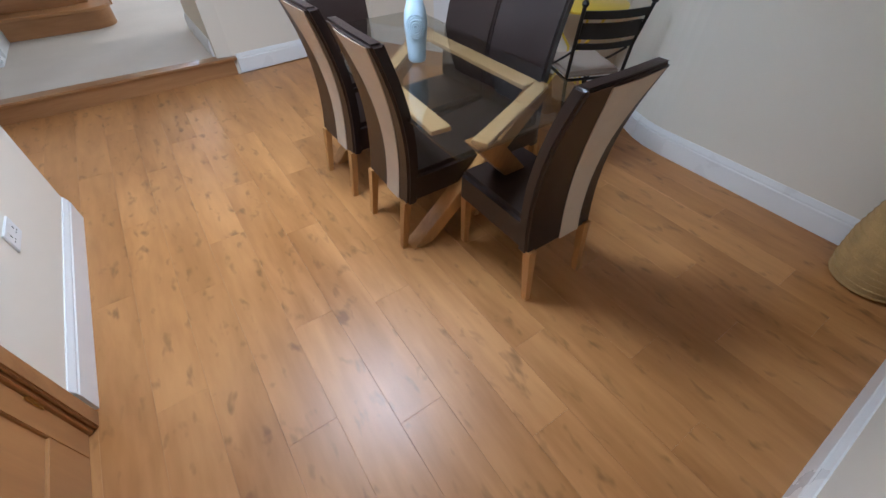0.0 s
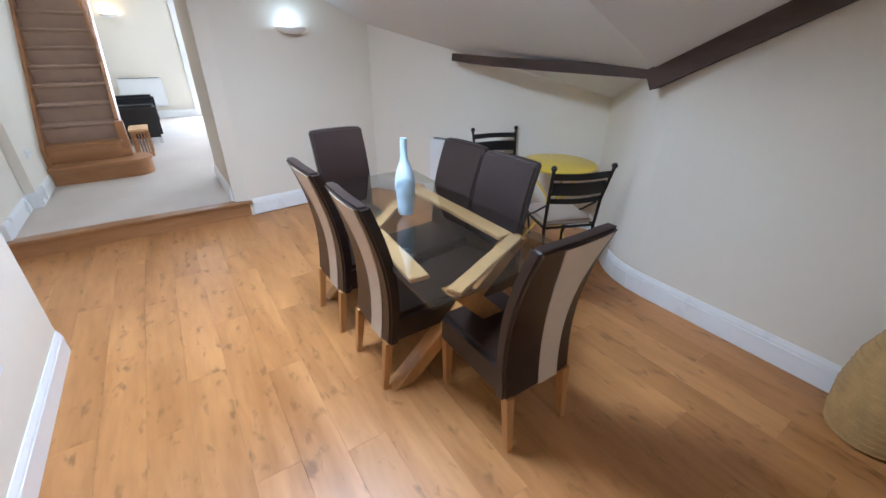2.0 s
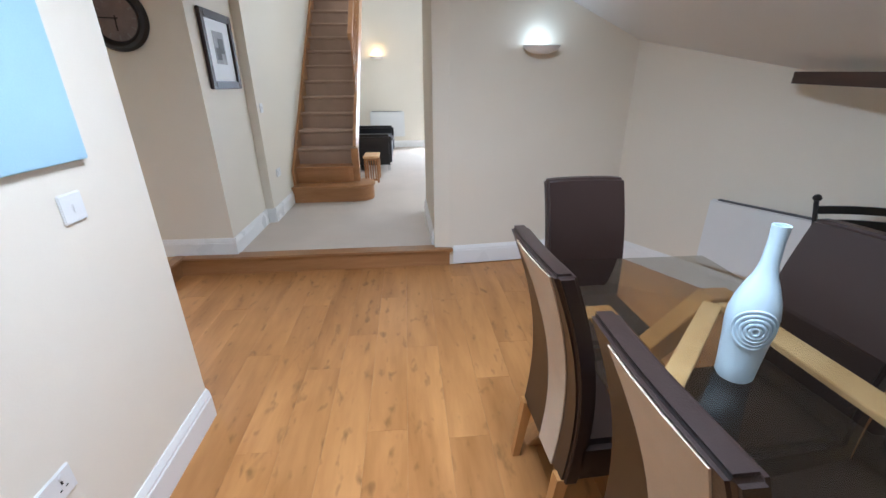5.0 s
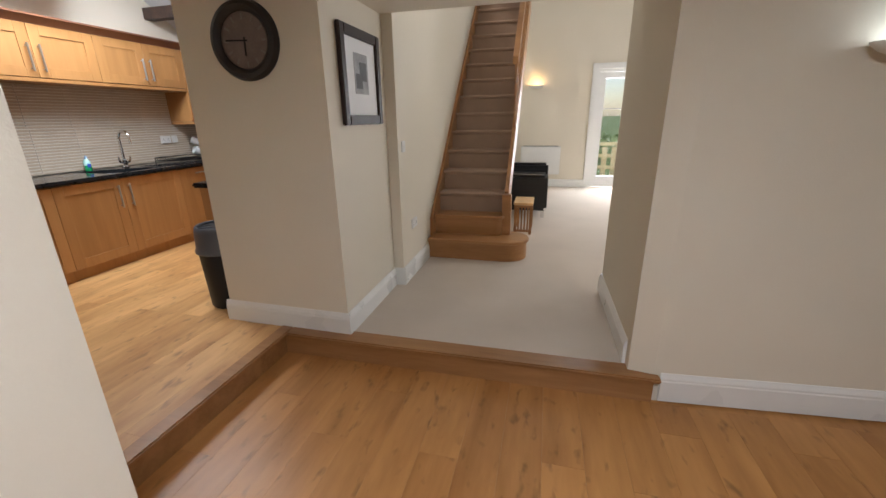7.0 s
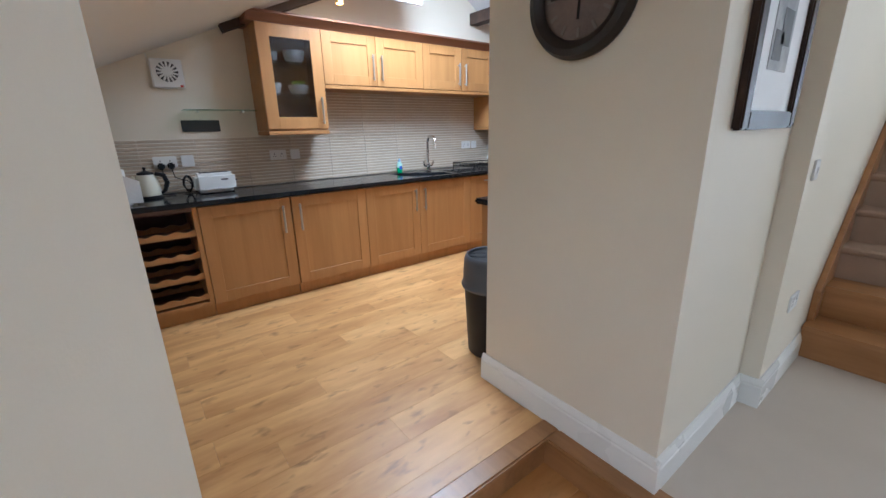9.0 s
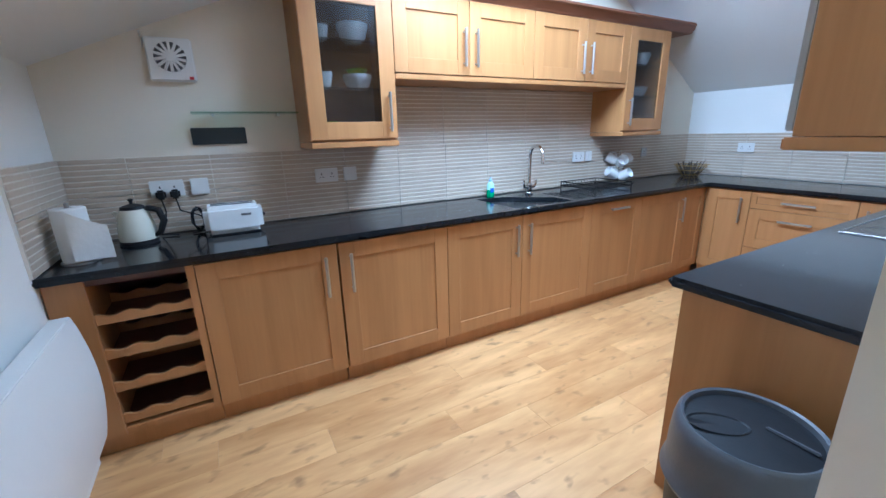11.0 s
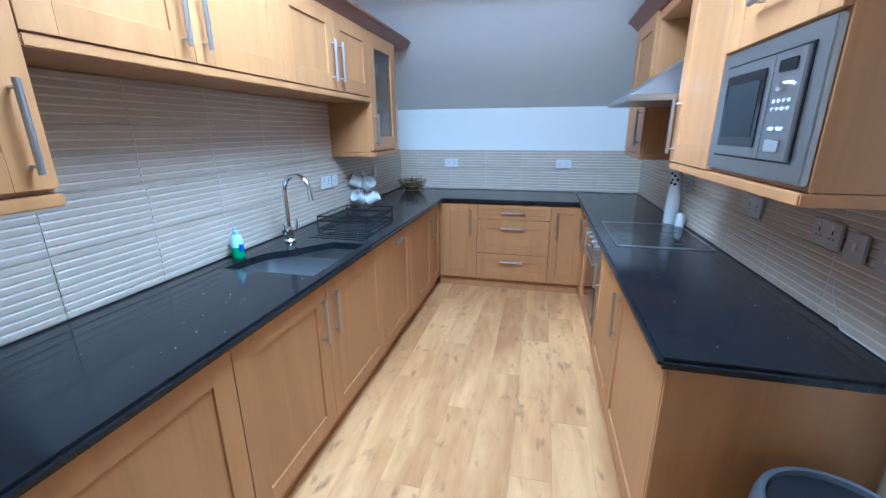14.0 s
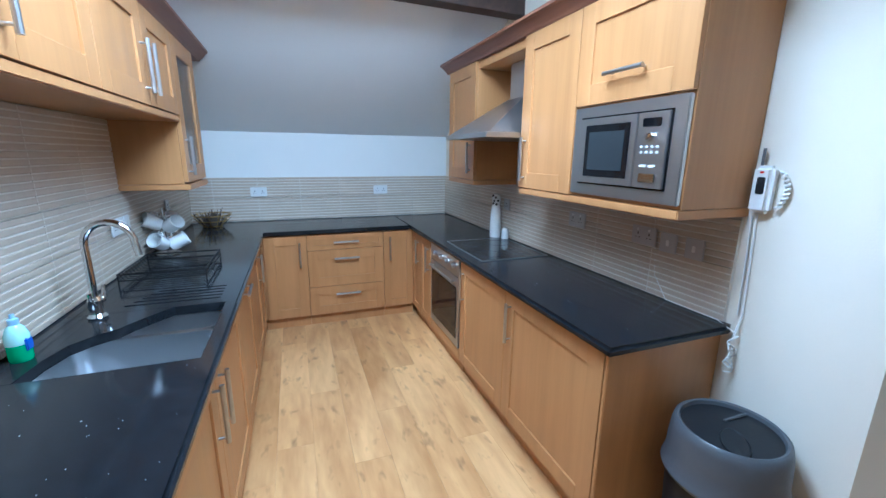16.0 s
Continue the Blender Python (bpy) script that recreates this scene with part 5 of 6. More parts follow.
part("body", boxes((EF, KE - 0.003, 6.62, 7.12, 1.52, CT), bev=0.001, seg=1), OAKZ, t)
shaker(t, "x", EF, -1, 6.62, 7.12, 1.52, CT, "door", (6.68, 1.68, 0.22))
part("pelmet", boxes((EF - 0.02, KE - 0.003, 6.62, 7.12, 1.485, 1.518), bev=0.004), OAKZ, t)
t = thing("bridge_shelf", (-2.35, 6.3, 2.3), "oak bridging board above the cooker hood", "shelf")
part("board", boxes((EF, KE - 0.003, 5.982, 6.618, CT - 0.05, CT)), OAKZ, t)
cornice([(KE - 0.003, CT + 0.002), (EF - 0.02, CT + 0.002), (EF - 0.03, CT + 0.015), (EF - 0.07, CT + 0.05), (EF - 0.085, CT + 0.055), (EF - 0.085, CT + 0.07), (KE - 0.003, CT + 0.07)], 4.86, 7.18, "dark cherry cornice moulding over the microwave cabinets")

hood = thing("cooker_hood", (-2.4, 6.3, 1.75), "stainless steel chimney cooker hood", "cooker hood")
bm = bmesh.new()
a = [bm.verts.new(p) for p in ((-2.74, 5.99, 1.83), (-2.74, 6.61, 1.83), (KE - 0.005, 6.61, 1.83), (KE - 0.005, 5.99, 1.83))]
b = [bm.verts.new(p) for p in ((-2.40, 6.20, 2.06), (-2.40, 6.40, 2.06), (KE - 0.005, 6.40, 2.06), (KE - 0.005, 6.20, 2.06))]
for i in range(4):
    bm.faces.new((a[i], b[i], b[(i + 1) % 4], a[(i + 1) % 4]))
bm.faces.new(a)
bm.faces.new(b[::-1])
bmesh.ops.recalc_face_normals(bm, faces=bm.faces[:])
part("canopy", bm, STEEL, hood, smooth=False)
part("visor", boxes((-2.76, KE - 0.005, 5.985, 6.615, 1.800, 1.829), bev=0.004), STEEL, hood)
part("chimney", boxes((-2.39, KE - 0.005, 6.20, 6.40, 2.06, CT - 0.052)), STEEL, hood)

hob = thing("hob", (-2.48, 6.38, WT), "black glass ceramic hob set into the worktop", "hob")
part("glass_plate", boxes((-2.70, -2.23, 6.10, 6.70, WT, WT + 0.006), bev=0.002), BLACKG, hob)
part("trim", boxes((-2.708, -2.701, 6.092, 6.708, WT, WT + 0.008), (-2.229, -2.222, 6.092, 6.708, WT, WT + 0.008), (-2.701, -2.229, 6.092, 6.099, WT, WT + 0.008), (-2.701, -2.229, 6.701, 6.708, WT, WT + 0.008), bev=0.001, seg=1), STEEL, hob)
for x, y, r in ((-2.58, 6.25, 0.09), (-2.36, 6.25, 0.07), (-2.58, 6.54, 0.07), (-2.36, 6.54, 0.09)):
    part("cooking_ring", tube(arc((x, y, WT + 0.0062), r, 0, 345, 23, "xy"), 0.0012, 4, close=True), GREYP, hob)

# ---- things on the worktop ----
kt = thing("kettle", (-4.52, 3.25, WT), "cream enamel electric kettle on its black base", "kettle")
K = (-4.52, 3.17, WT)
part("power_base", lathe([(0.0, 0.0), (0.085, 0.0), (0.085, 0.012), (0.075, 0.02), (0.0, 0.02)], K, 28), DARKP, kt)
part("body", lathe([(0.0, 0.021), (0.082, 0.021), (0.084, 0.04), (0.078, 0.10), (0.064, 0.155), (0.056, 0.175), (0.0, 0.178)], K, 32), material("cream_enamel", (0.72, 0.70, 0.58), 0.2, var=0.02), kt)
part("lid", lathe([(0.055, 0.176), (0.05, 0.19), (0.02, 0.20), (0.008, 0.203), (0.008, 0.215), (0.014, 0.225), (0.0, 0.232)], K, 24), DARKP, kt)
part("handle", tube([(K[0] + 0.02, K[1] + 0.06, WT + 0.18), (K[0] + 0.035, K[1] + 0.11, WT + 0.165), (K[0] + 0.04, K[1] + 0.125, WT + 0.11), (K[0] + 0.035, K[1] + 0.10, WT + 0.05), (K[0] + 0.03, K[1] + 0.075, WT + 0.035)], [0.015, 0.017, 0.017, 0.014, 0.01], 10), DARKP, kt)
part("spout", tube([(K[0] - 0.02, K[1] - 0.06, WT + 0.13), (K[0] - 0.03, K[1] - 0.085, WT + 0.165)], [0.018, 0.01], 10), bpy.data.materials["cream_enamel"], kt)

ts = thing("toaster", (-4.50, 3.605, WT), "white two-slot toaster beside the kettle", "toaster")
part("body", boxes((-4.57, -4.42, 3.445, 3.735, WT + 0.008, WT + 0.16), bev=0.025, seg=4), PLASTIC, ts)
part("top_slot", boxes((-4.53, -4.515, 3.485, 3.695, WT + 0.157, WT + 0.163), bev=0.001), DARKP, ts)
part("top_slot", boxes((-4.475, -4.46, 3.485, 3.695, WT + 0.157, WT + 0.163), bev=0.001), DARKP, ts)
part("badge", boxes((-4.421, -4.418, 3.625, 3.675, WT + 0.10, WT + 0.112), bev=0.001), GREYP, ts)
part("lever", boxes((-4.51, -4.48, 3.735, 3.750, WT + 0.08, WT + 0.095)), DARKP, ts)
part("foot", boxes((-4.56, -4.43, 3.465, 3.715, WT, WT + 0.008)), DARKP, ts)

ts.location.y += 0.025
pr = thing("kitchen_roll", (-4.28, 3.0, WT), "white kitchen paper roll with a loose hanging sheet", "paper roll")
part("roll", lathe([(0.02, 0.0), (0.06, 0.0), (0.062, 0.01), (0.062, 0.225), (0.058, 0.23), (0.02, 0.23)], (-4.26, 2.99, WT + 0.01), 28), PAPER, pr)
part("holder", lathe([(0.0, 0.0), (0.07, 0.0), (0.07, 0.008), (0.008, 0.009), (0.008, 0.26), (0.0, 0.262)], (-4.26, 2.99, WT), 20), STEEL, pr)
part("loose_sheet", grid_sheet(lambda u, v: (-4.20 + 0.02 * math.sin(3 * u + 2 * v), 2.99 + 0.13 * u, WT + 0.23 - 0.21 * v + 0.06 * u * (v - 0.5) - 0.04 * u), 6, 6, 0.0015, (1, 0, 0)), PAPER, pr)

sp = thing("washing_up_bottle", (-4.62, 5.45, WT), "clear washing-up bottle with green liquid", "bottle")
S = (-4.63, 5.46, WT)
part("liquid", lathe([(0.0, 0.0), (0.028, 0.0), (0.031, 0.008), (0.031, 0.055), (0.0, 0.056)], S, 20), GREEN, sp, "green liquid")
part("upper_body", lathe([(0.031, 0.057), (0.031, 0.085), (0.022, 0.11), (0.013, 0.12), (0.0, 0.121)], S, 20), material("frosted_clear_plastic", (0.45, 0.72, 0.66), 0.2, var=0.05), sp)
part("cap", lathe([(0.0135, 0.118), (0.0135, 0.138), (0.007, 0.142), (0.006, 0.155), (0.0, 0.155)], S, 14), material("pale_blue_cap", (0.35, 0.55, 0.75), 0.3), sp, "pale blue cap")
part("label", boxes((S[0] + 0.024, S[0] + 0.0325, S[1] - 0.02, S[1] + 0.012, WT + 0.035, WT + 0.075), bev=0.003), BLUEP, sp, "blue label")

rk = thing("dish_rack", (-4.42, 6.4, WT), "black wire dish drainer", "dish rack")
RX0, RX1, RY0, RY1 = -4.62, -4.24, 6.22, 6.66
for z in (0.028, 0.06):
    part("rim_wire", tube([(RX0, RY0, WT + z), (RX1, RY0, WT + z), (RX1, RY1, WT + z), (RX0, RY1, WT + z)], 0.0045, 6, close=True), IRON, rk)
for k in range(13):
    y = RY0 + 0.02 + 0.0375 * k
    part("wire", tube([(RX0, y, WT + 0.06), (RX0 + 0.02, y, WT + 0.022), (RX1 - 0.02, y, WT + 0.022), (RX1, y, WT + 0.06)], 0.0025, 5), IRON, rk)
for x in (RX0, RX1):
    for y in (RY0, RY1):
        part("foot", tube([(x, y, WT + 0.06), (x, y, WT)], 0.004, 6), IRON, rk)

mt = thing("mug_tree", (-4.58, 6.92, WT), "chrome mug tree holding white mugs", "mug stand")
part("base", lathe([(0.0, 0.0), (0.075, 0.0), (0.075, 0.008), (0.0, 0.01)], (-4.58, 6.92, WT), 20), CHROME, mt)
part("stem", tube([(-4.58, 6.92, WT + 0.008), (-4.58, 6.92, WT + 0.30)], 0.006, 8), CHROME, mt)
for k, (a, z) in enumerate(((215, 0.25), (325, 0.23), (80, 0.24), (250, 0.12), (10, 0.11), (130, 0.12))):
    ca, sa = math.cos(radians(a)), math.sin(radians(a))
    part("hook", tube([(-4.58, 6.92, WT + z), (-4.58 + 0.05 * ca, 6.92 + 0.05 * sa, WT + z + 0.03)], 0.004, 6), CHROME, mt)
    g = thing("mug", (-4.58 + 0.075 * ca, 6.92 + 0.075 * sa, WT + z - 0.03), "white china mug hanging on the stand", "mug", "mugs on the stand")
    m = Matrix.Translation((-4.58 + 0.066 * ca, 6.92 + 0.066 * sa, WT + z - 0.03)) @ pose(0, 0, 0, 0, 0, a) @ pose(0, 0, 0, 0, 62, 0)
    bm = lathe([(0.0, -0.055), (0.034, -0.055), (0.043, -0.037), (0.048, 0.052), (0.045, 0.052), (0.040, -0.034), (0.0, -0.046)], (0, 0, 0), 18)
    bmesh.ops.transform(bm, matrix=m, verts=bm.verts[:])
    part("cup", bm, CERAMIC, g)
    bm = tube([(-0.037, 0, 0.03), (-0.062, 0, 0.025), (-0.066, 0, -0.005), (-0.034, 0, -0.02)], 0.005, 6)
    bmesh.ops.transform(bm, matrix=m, verts=bm.verts[:])
    part("handle", bm, CERAMIC, g)

bs = thing("plant_basket", (-4.48, 7.95, WT), "small wire basket of dried plants", "basket")
P = (-4.48, 7.93, WT)
for r, z in ((0.075, 0.012), (0.115, 0.06), (0.15, 0.11)):
    part("hoop", tube(arc((P[0], P[1], WT + z), r, 0, 340, 17, "xy"), 0.005, 6, close=True), BRASS, bs)
for k in range(12):
    a = 0.5236 * k
    part("rib", tube([(P[0] + r * math.cos(a), P[1] + r * math.sin(a), WT + z) for r, z in ((0.07, 0.0), (0.115, 0.06), (0.16, 0.125))], 0.003, 5), BRASS, bs)
bm = bmesh.new()
rg = random.Random(9)
for k in range(70):
    a, r = rg.uniform(0, 6.28), rg.uniform(0, 0.07)
    tube([(P[0] + r * math.cos(a), P[1] + r * math.sin(a), WT + 0.005), (P[0] + 2.2 * r * math.cos(a), P[1] + 2.2 * r * math.sin(a), WT + rg.uniform(0.08, 0.16))], [0.006, 0.003], 4, bm)
part("dried_stems", bm, DRYPLANT, bs)["kind"] = "stuff"

RO = (-2.255, 6.79, WT)
ro = thing("towel_holder", RO, "tall slim white ceramic bottle with dark spots", "bottle")
part("body", lathe([(0.0, 0.0), (0.044, 0.0), (0.046, 0.01), (0.046, 0.12), (0.043, 0.2), (0.036, 0.25), (0.033, 0.27), (0.036, 0.295), (0.034, 0.33), (0.022, 0.35), (0.0, 0.356)], RO, 28), CERAMIC, ro)
for a, z in ((190, 0.335), (235, 0.322), (265, 0.298), (215, 0.296), (245, 0.268), (200, 0.275)):
    m = pose(0, 0, 0, 0, 0, a) @ pose(0, 0, 0, 0, 90, 0)
    part("spot", lathe([(0.0, 0.003), (0.009, 0.002), (0.011, -0.004), (0.0, -0.004)], (RO[0] + 0.034 * math.cos(radians(a)), RO[1] + 0.034 * math.sin(radians(a)), WT + z), 12, m), DARKP, ro, "dark spot")
sh = thing("salt_pot", (-2.235, 6.68, WT), "small white ceramic pot beside the bottle", "pot")
part("body", lathe([(0.0, 0.0), (0.028, 0.0), (0.03, 0.01), (0.028, 0.07), (0.018, 0.085), (0.0, 0.09)], (-2.235, 6.66, WT + 0.007), 18), CERAMIC, sh)

# ---- on the kitchen walls ----
fan = thing("extractor_fan", (KW, 3.45, 1.95), "square white wall extractor fan with a round grille", "extractor fan")
FC = (KW, 3.455, 1.955)
part("housing", boxes((KW, KW + 0.035, FC[1] - 0.105, FC[1] + 0.105, FC[2] - 0.105, FC[2] + 0.105), bev=0.008, seg=3), PLASTIC, fan)
ym = pose(0, 0, 0, 0, 90, 0)
part("recess", lathe([(0.0, 0.0), (0.072, 0.0), (0.072, 0.003), (0.0, 0.003)], (KW + 0.034, FC[1], FC[2] + 0.012), 28, ym), GREYP, fan)
for k in range(14):
    a = 6.28318 * k / 14
    bm = boxes((0.022, 0.071, -0.006, 0.006, 0.0, 0.008), bev=0)
    bmesh.ops.transform(bm, matrix=Matrix.Translation((KW + 0.036, FC[1], FC[2] + 0.012)) @ ym @ pose(0, 0, 0, 18, 0, math.degrees(a)), verts=bm.verts[:])
    part("louvre", bm, PLASTIC, fan)
part("hub", lathe([(0.0, 0.0), (0.024, 0.0), (0.022, 0.012), (0.0, 0.013)], (KW + 0.035, FC[1], FC[2] + 0.012), 18, ym), PLASTIC, fan)
part("badge", boxes((KW + 0.035, KW + 0.037, FC[1] + 0.07, FC[1] + 0.09, FC[2] - 0.095, FC[2] - 0.080), bev=0), RED, fan, "small red badge")
part("pull_cord", tube([(KW + 0.02, FC[1] - 0.115, FC[2] + 0.13), (KW + 0.02, FC[1] - 0.11, FC[2] + 0.05)], 0.003, 5), PLASTIC, fan)

gs = thing("glass_shelf", (-4.6, 3.8, 1.69), "greenish glass wall shelf on chrome brackets", "shelf")
part("glass", boxes((KW + 0.005, -4.56, 3.50, 4.04, 1.686, 1.694), bev=0.001), GREENGL, gs)
for y in (3.60, 3.93):
    part("bracket", tube([(KW, y, 1.675), (-4.58, y, 1.678)], 0.008, 8), CHROME, gs)
sl = thing("slate_sign", (KW, 3.62, 1.565), "dark slate plaque on the wall", "sign")
part("plaque", boxes((KW + 0.002, KW + 0.016, 3.48, 3.755, 1.525, 1.615), bev=0.003), SLATE, sl)

plate("wall_socket", (KW + 0.022, 3.32, 1.30), "x", 1, 0.16, 0.088, "white double socket with black plugs in use", sockets=2)
plate("wall_switch", (KW + 0.022, 3.475, 1.30), "x", 1, 0.09, 0.09, "white fused switch on the tiles", switch=1)
for y in (3.287, 3.353):
    pg = thing("plug", (KW + 0.03, y, 1.275), "black mains plug with its lead", "plug", "mains plugs")
    part("plug_body", boxes((KW + 0.033, KW + 0.07, y - 0.024, y + 0.024, 1.245, 1.295), bev=0.01, seg=3), DARKP, pg)
    part("cable", tube([(KW + 0.06, y, 1.245), (KW + 0.07, y + 0.01, 1.18), (KW + 0.06, y + (0.10 if y > 3.32 else 0.0), 1.14), (KW + 0.08, y + (0.14 if y > 3.32 else -0.03), WT + 0.008), (KW + 0.12, y + 0.05, WT + 0.006)], 0.004, 6), DARKP, pg)
cb = thing("cable_coil", (-4.60, 3.55, WT), "loosely bundled black appliance cable", "cable")
cpts = []
for k in range(60):
    a = 0.55 * k
    cpts.append((-4.62 + 0.012 * math.sin(k * 1.7), 3.44 + (0.03 + 0.006 * math.sin(k)) * math.cos(a), WT + 0.075 + (0.058 + 0.01 * math.sin(k * 0.7)) * math.sin(a)))
part("coil", tube(cpts, 0.0038, 5), DARKP, cb)
plate("wall_socket", (KW + 0.022, 4.19, 1.31), "x", 1, 0.146, 0.088, "white double socket on the tiles", sockets=2)
plate("wall_switch", (KW + 0.022, 4.345, 1.31), "x", 1, 0.088, 0.088, "white fused switch on the tiles", switch=1)
plate("wall_socket", (KW + 0.022, 6.47, 1.31), "x", 1, 0.146, 0.088, "white double socket above the drainer", sockets=2)
plate("wall_switch", (KW + 0.022, 6.60, 1.31), "x", 1, 0.088, 0.088, "white switch above the drainer", switch=1)
plate("wall_socket", (KW + 0.022, 7.40, 1.31), "x", 1, 0.088, 0.088, "grey single socket under the glazed cabinet", sockets=1, mat=STEEL)
for x in (-4.10, -2.92):
    plate("wall_socket", (x, KN - 0.022, 1.335), "y", -1, 0.146, 0.088, "white double socket on the tiled end wall", sockets=2)
for y, w, n in ((5.86, 0.146, 2), (5.36, 0.146, 2)):
    plate("wall_socket", (KE - 0.022, y, 1.33), "x", -1, w, 0.088, "steel double socket on the tiles", sockets=n, mat=STEEL)
for y in (5.22, 5.09):
    plate("wall_switch", (KE - 0.022, y, 1.32), "x", -1, 0.088, 0.088, "steel switch plate on the tiles", switch=1, mat=STEEL)
plate("wall_socket", (KE - 0.022, 6.72, 1.32), "x", -1, 0.088, 0.088, "grey single socket on the tiles", sockets=1, mat=STEEL)

ph = thing("telephone", (KE, 4.84, 1.6), "white wall telephone handset with a cord", "telephone")
part("body", boxes((KE - 0.045, KE - 0.002, 4.835, 4.905, 1.505, 1.675), bev=0.014, seg=3), PLASTIC, ph)
part("display", boxes((KE - 0.048, KE - 0.044, 4.855, 4.882, 1.575, 1.635)), DARKP, ph)
part("button", boxes((KE - 0.049, KE - 0.044, 4.862, 4.878, 1.648, 1.656)), RED, ph)
part("aerial", tube([(KE - 0.02, 4.89, 1.675), (KE - 0.02, 4.89, 1.735)], 0.005, 6), GREYP, ph)
cpts = [(KE - 0.02 - 0.007 * math.cos(k * 0.9), 4.82 + 0.006 * math.sin(k * 0.9) - 0.025 * math.sin(3.14 * k / 60), 1.655 - 0.0022 * k) for k in range(60)]
part("coiled_cord", tube(cpts, 0.005, 5), PLASTIC, ph)
wc = thing("wall_cable", (KE, 4.9, 1.1), "thin white cable down the wall with loose ends", "cable")
part("cable", tube([(KE - 0.006, 4.885, 1.50), (KE - 0.008, 4.875, 1.30), (KE - 0.007, 4.868, 1.10), (KE - 0.03, 4.872, 1.02)], 0.004, 6), PLASTIC, wc)
part("cable", tube([(KE - 0.008, 4.90, 1.49), (KE - 0.01, 4.89, 1.30), (KE - 0.009, 4.885, 1.10)], 0.003, 6), PLASTIC, wc)
cpts = [(KE - 0.035 + 0.025 * math.sin(k * 1.3), 4.868 + 0.008 * math.cos(k * 2.1), 1.0 - 0.004 * k + 0.03 * math.sin(k * 0.9)) for k in range(28)]
part("loose_end", tube(cpts, 0.003, 5), PLASTIC, wc)
part("cable", tube([(KE - 0.012, 5.30, 1.28), (KE - 0.014, 5.28, 1.15), (KE - 0.02, 5.20, WT + 0.006), (KE - 0.02, 4.95, WT + 0.006), (KE - 0.02, 4.875, 1.03)], 0.0025, 5), PLASTIC, wc)

BN = (-2.395, 4.705, UP)
bn = thing("swing_bin", BN, "tall round black kitchen bin with a grey rim and swing lid", "bin")
part("body", lathe([(0.0, 0.0), (0.15, 0.0), (0.156, 0.012), (0.178, 0.44), (0.178, 0.47), (0.0, 0.47)], BN, 48), DARKP, bn)
part("rim", lathe([(0.180, 0.432), (0.192, 0.436), (0.197, 0.448), (0.193, 0.462), (0.186, 0.474), (0.184, 0.54), (0.179, 0.60), (0.172, 0.628), (0.163, 0.636), (0.155, 0.632), (0.151, 0.615)], BN, 48), GREYP, bn, "mid grey rim")
lid = part("lid", lathe([(0.154, 0.605), (0.152, 0.618), (0.10, 0.622), (0.0, 0.624)], BN, 48), DARKP, bn)
m = Matrix.Diagonal((1.0, 0.55, 1.0, 1.0))
part("lid_recess", lathe([(0.0, 0.0), (0.068, 0.0), (0.074, 0.004), (0.078, 0.004), (0.080, 0.0)], (BN[0] - 0.055, BN[1] - 0.055, UP + 0.6225), 28, pose(0, 0, 0, 0, 0, 45) @ m), DARKP, lid, "oval finger recess")
part("hinge_bar", boxes((BN[0] + 0.02, BN[0] + 0.135, BN[1] + 0.03, BN[1] + 0.042, UP + 0.622, UP + 0.630), bev=0.003), GREYP, lid)

hk = thing("panel_heater", (-3.55, KS, UP + 0.2), "white bow-fronted electric heater on the kitchen wall", "radiator")
HX0, HX1, HZ0, HZ1 = -3.96, -3.12, UP + 0.20, UP + 0.76


pts = [(KS + 0.04, HZ0), (KS + 0.04, HZ1)] + [(KS + 0.09 + 0.05 * math.sin(math.pi * (0.1 + 0.8 * k / 14)), HZ1 - (HZ1 - HZ0) * k / 14) for k in range(15)]
bm = prism(pts, 0, HX1 - HX0, 0.004)
bmesh.ops.transform(bm, matrix=Matrix(((0, 0, 1, HX0), (1, 0, 0, 0), (0, 1, 0, 0), (0, 0, 0, 1))), verts=bm.verts[:])
bmesh.ops.recalc_face_normals(bm, faces=bm.faces[:])
part("casing", bm, PLASTIC, hk)
part("side_cap", boxes((HX1, HX1 + 0.006, KS + 0.045, KS + 0.10, HZ0 + 0.02, HZ1 - 0.02), bev=0.003), PLASTIC, hk)
for x in (HX0 + 0.12, HX1 - 0.14):
    part("wall_bracket", boxes((x, x + 0.04, KS + 0.002, KS + 0.04, HZ0 - 0.03, HZ1 - 0.05)), GREYP, hk, "grey wall bracket")
part("control_knob", lathe([(0.0, 0.0), (0.02, 0.0), (0.019, 0.014), (0.0, 0.015)], (HX1 - 0.02, KS + 0.075, HZ1 + 0.002), 16), GREYP, hk, "grey knob")
part("rocker", boxes((HX1 + 0.005, HX1 + 0.010, KS + 0.05, KS + 0.064, HZ0 + 0.27, HZ0 + 0.29)), DARKP, hk)
plate("wall_switch", (-2.95, KS, 0.55), "y", 1, 0.088, 0.14, "white heater switch on the wall", switch=1)

# kitchen window
kw = thing("window_kitchen", (-2.5, 2.5, 1.25), "white framed kitchen window with a pleated blind", "window", kind="structure")
part("window_frame", boxes((W0, W0 + 0.05, 2.75, 2.81, WZ0, WZ1), (W1 - 0.05, W1, 2.75, 2.81, WZ0, WZ1), (W0 + 0.05, W1 - 0.05, 2.75, 2.81, WZ0, WZ0 + 0.05), (W0 + 0.05, W1 - 0.05, 2.75, 2.81, WZ1 - 0.05, WZ1)), GLOSS, kw)
part("pane", boxes((W0 + 0.05, W1 - 0.05, 2.777, 2.783, WZ0 + 0.05, WZ1 - 0.05), bev=0), CLEAR, kw, shadow=False)
part("window_sill", boxes((W0 - 0.07, W1, KS + 0.001, KS + 0.03, WZ0 - 0.03, WZ0 + 0.003), bev=0.006), GLOSS, kw)
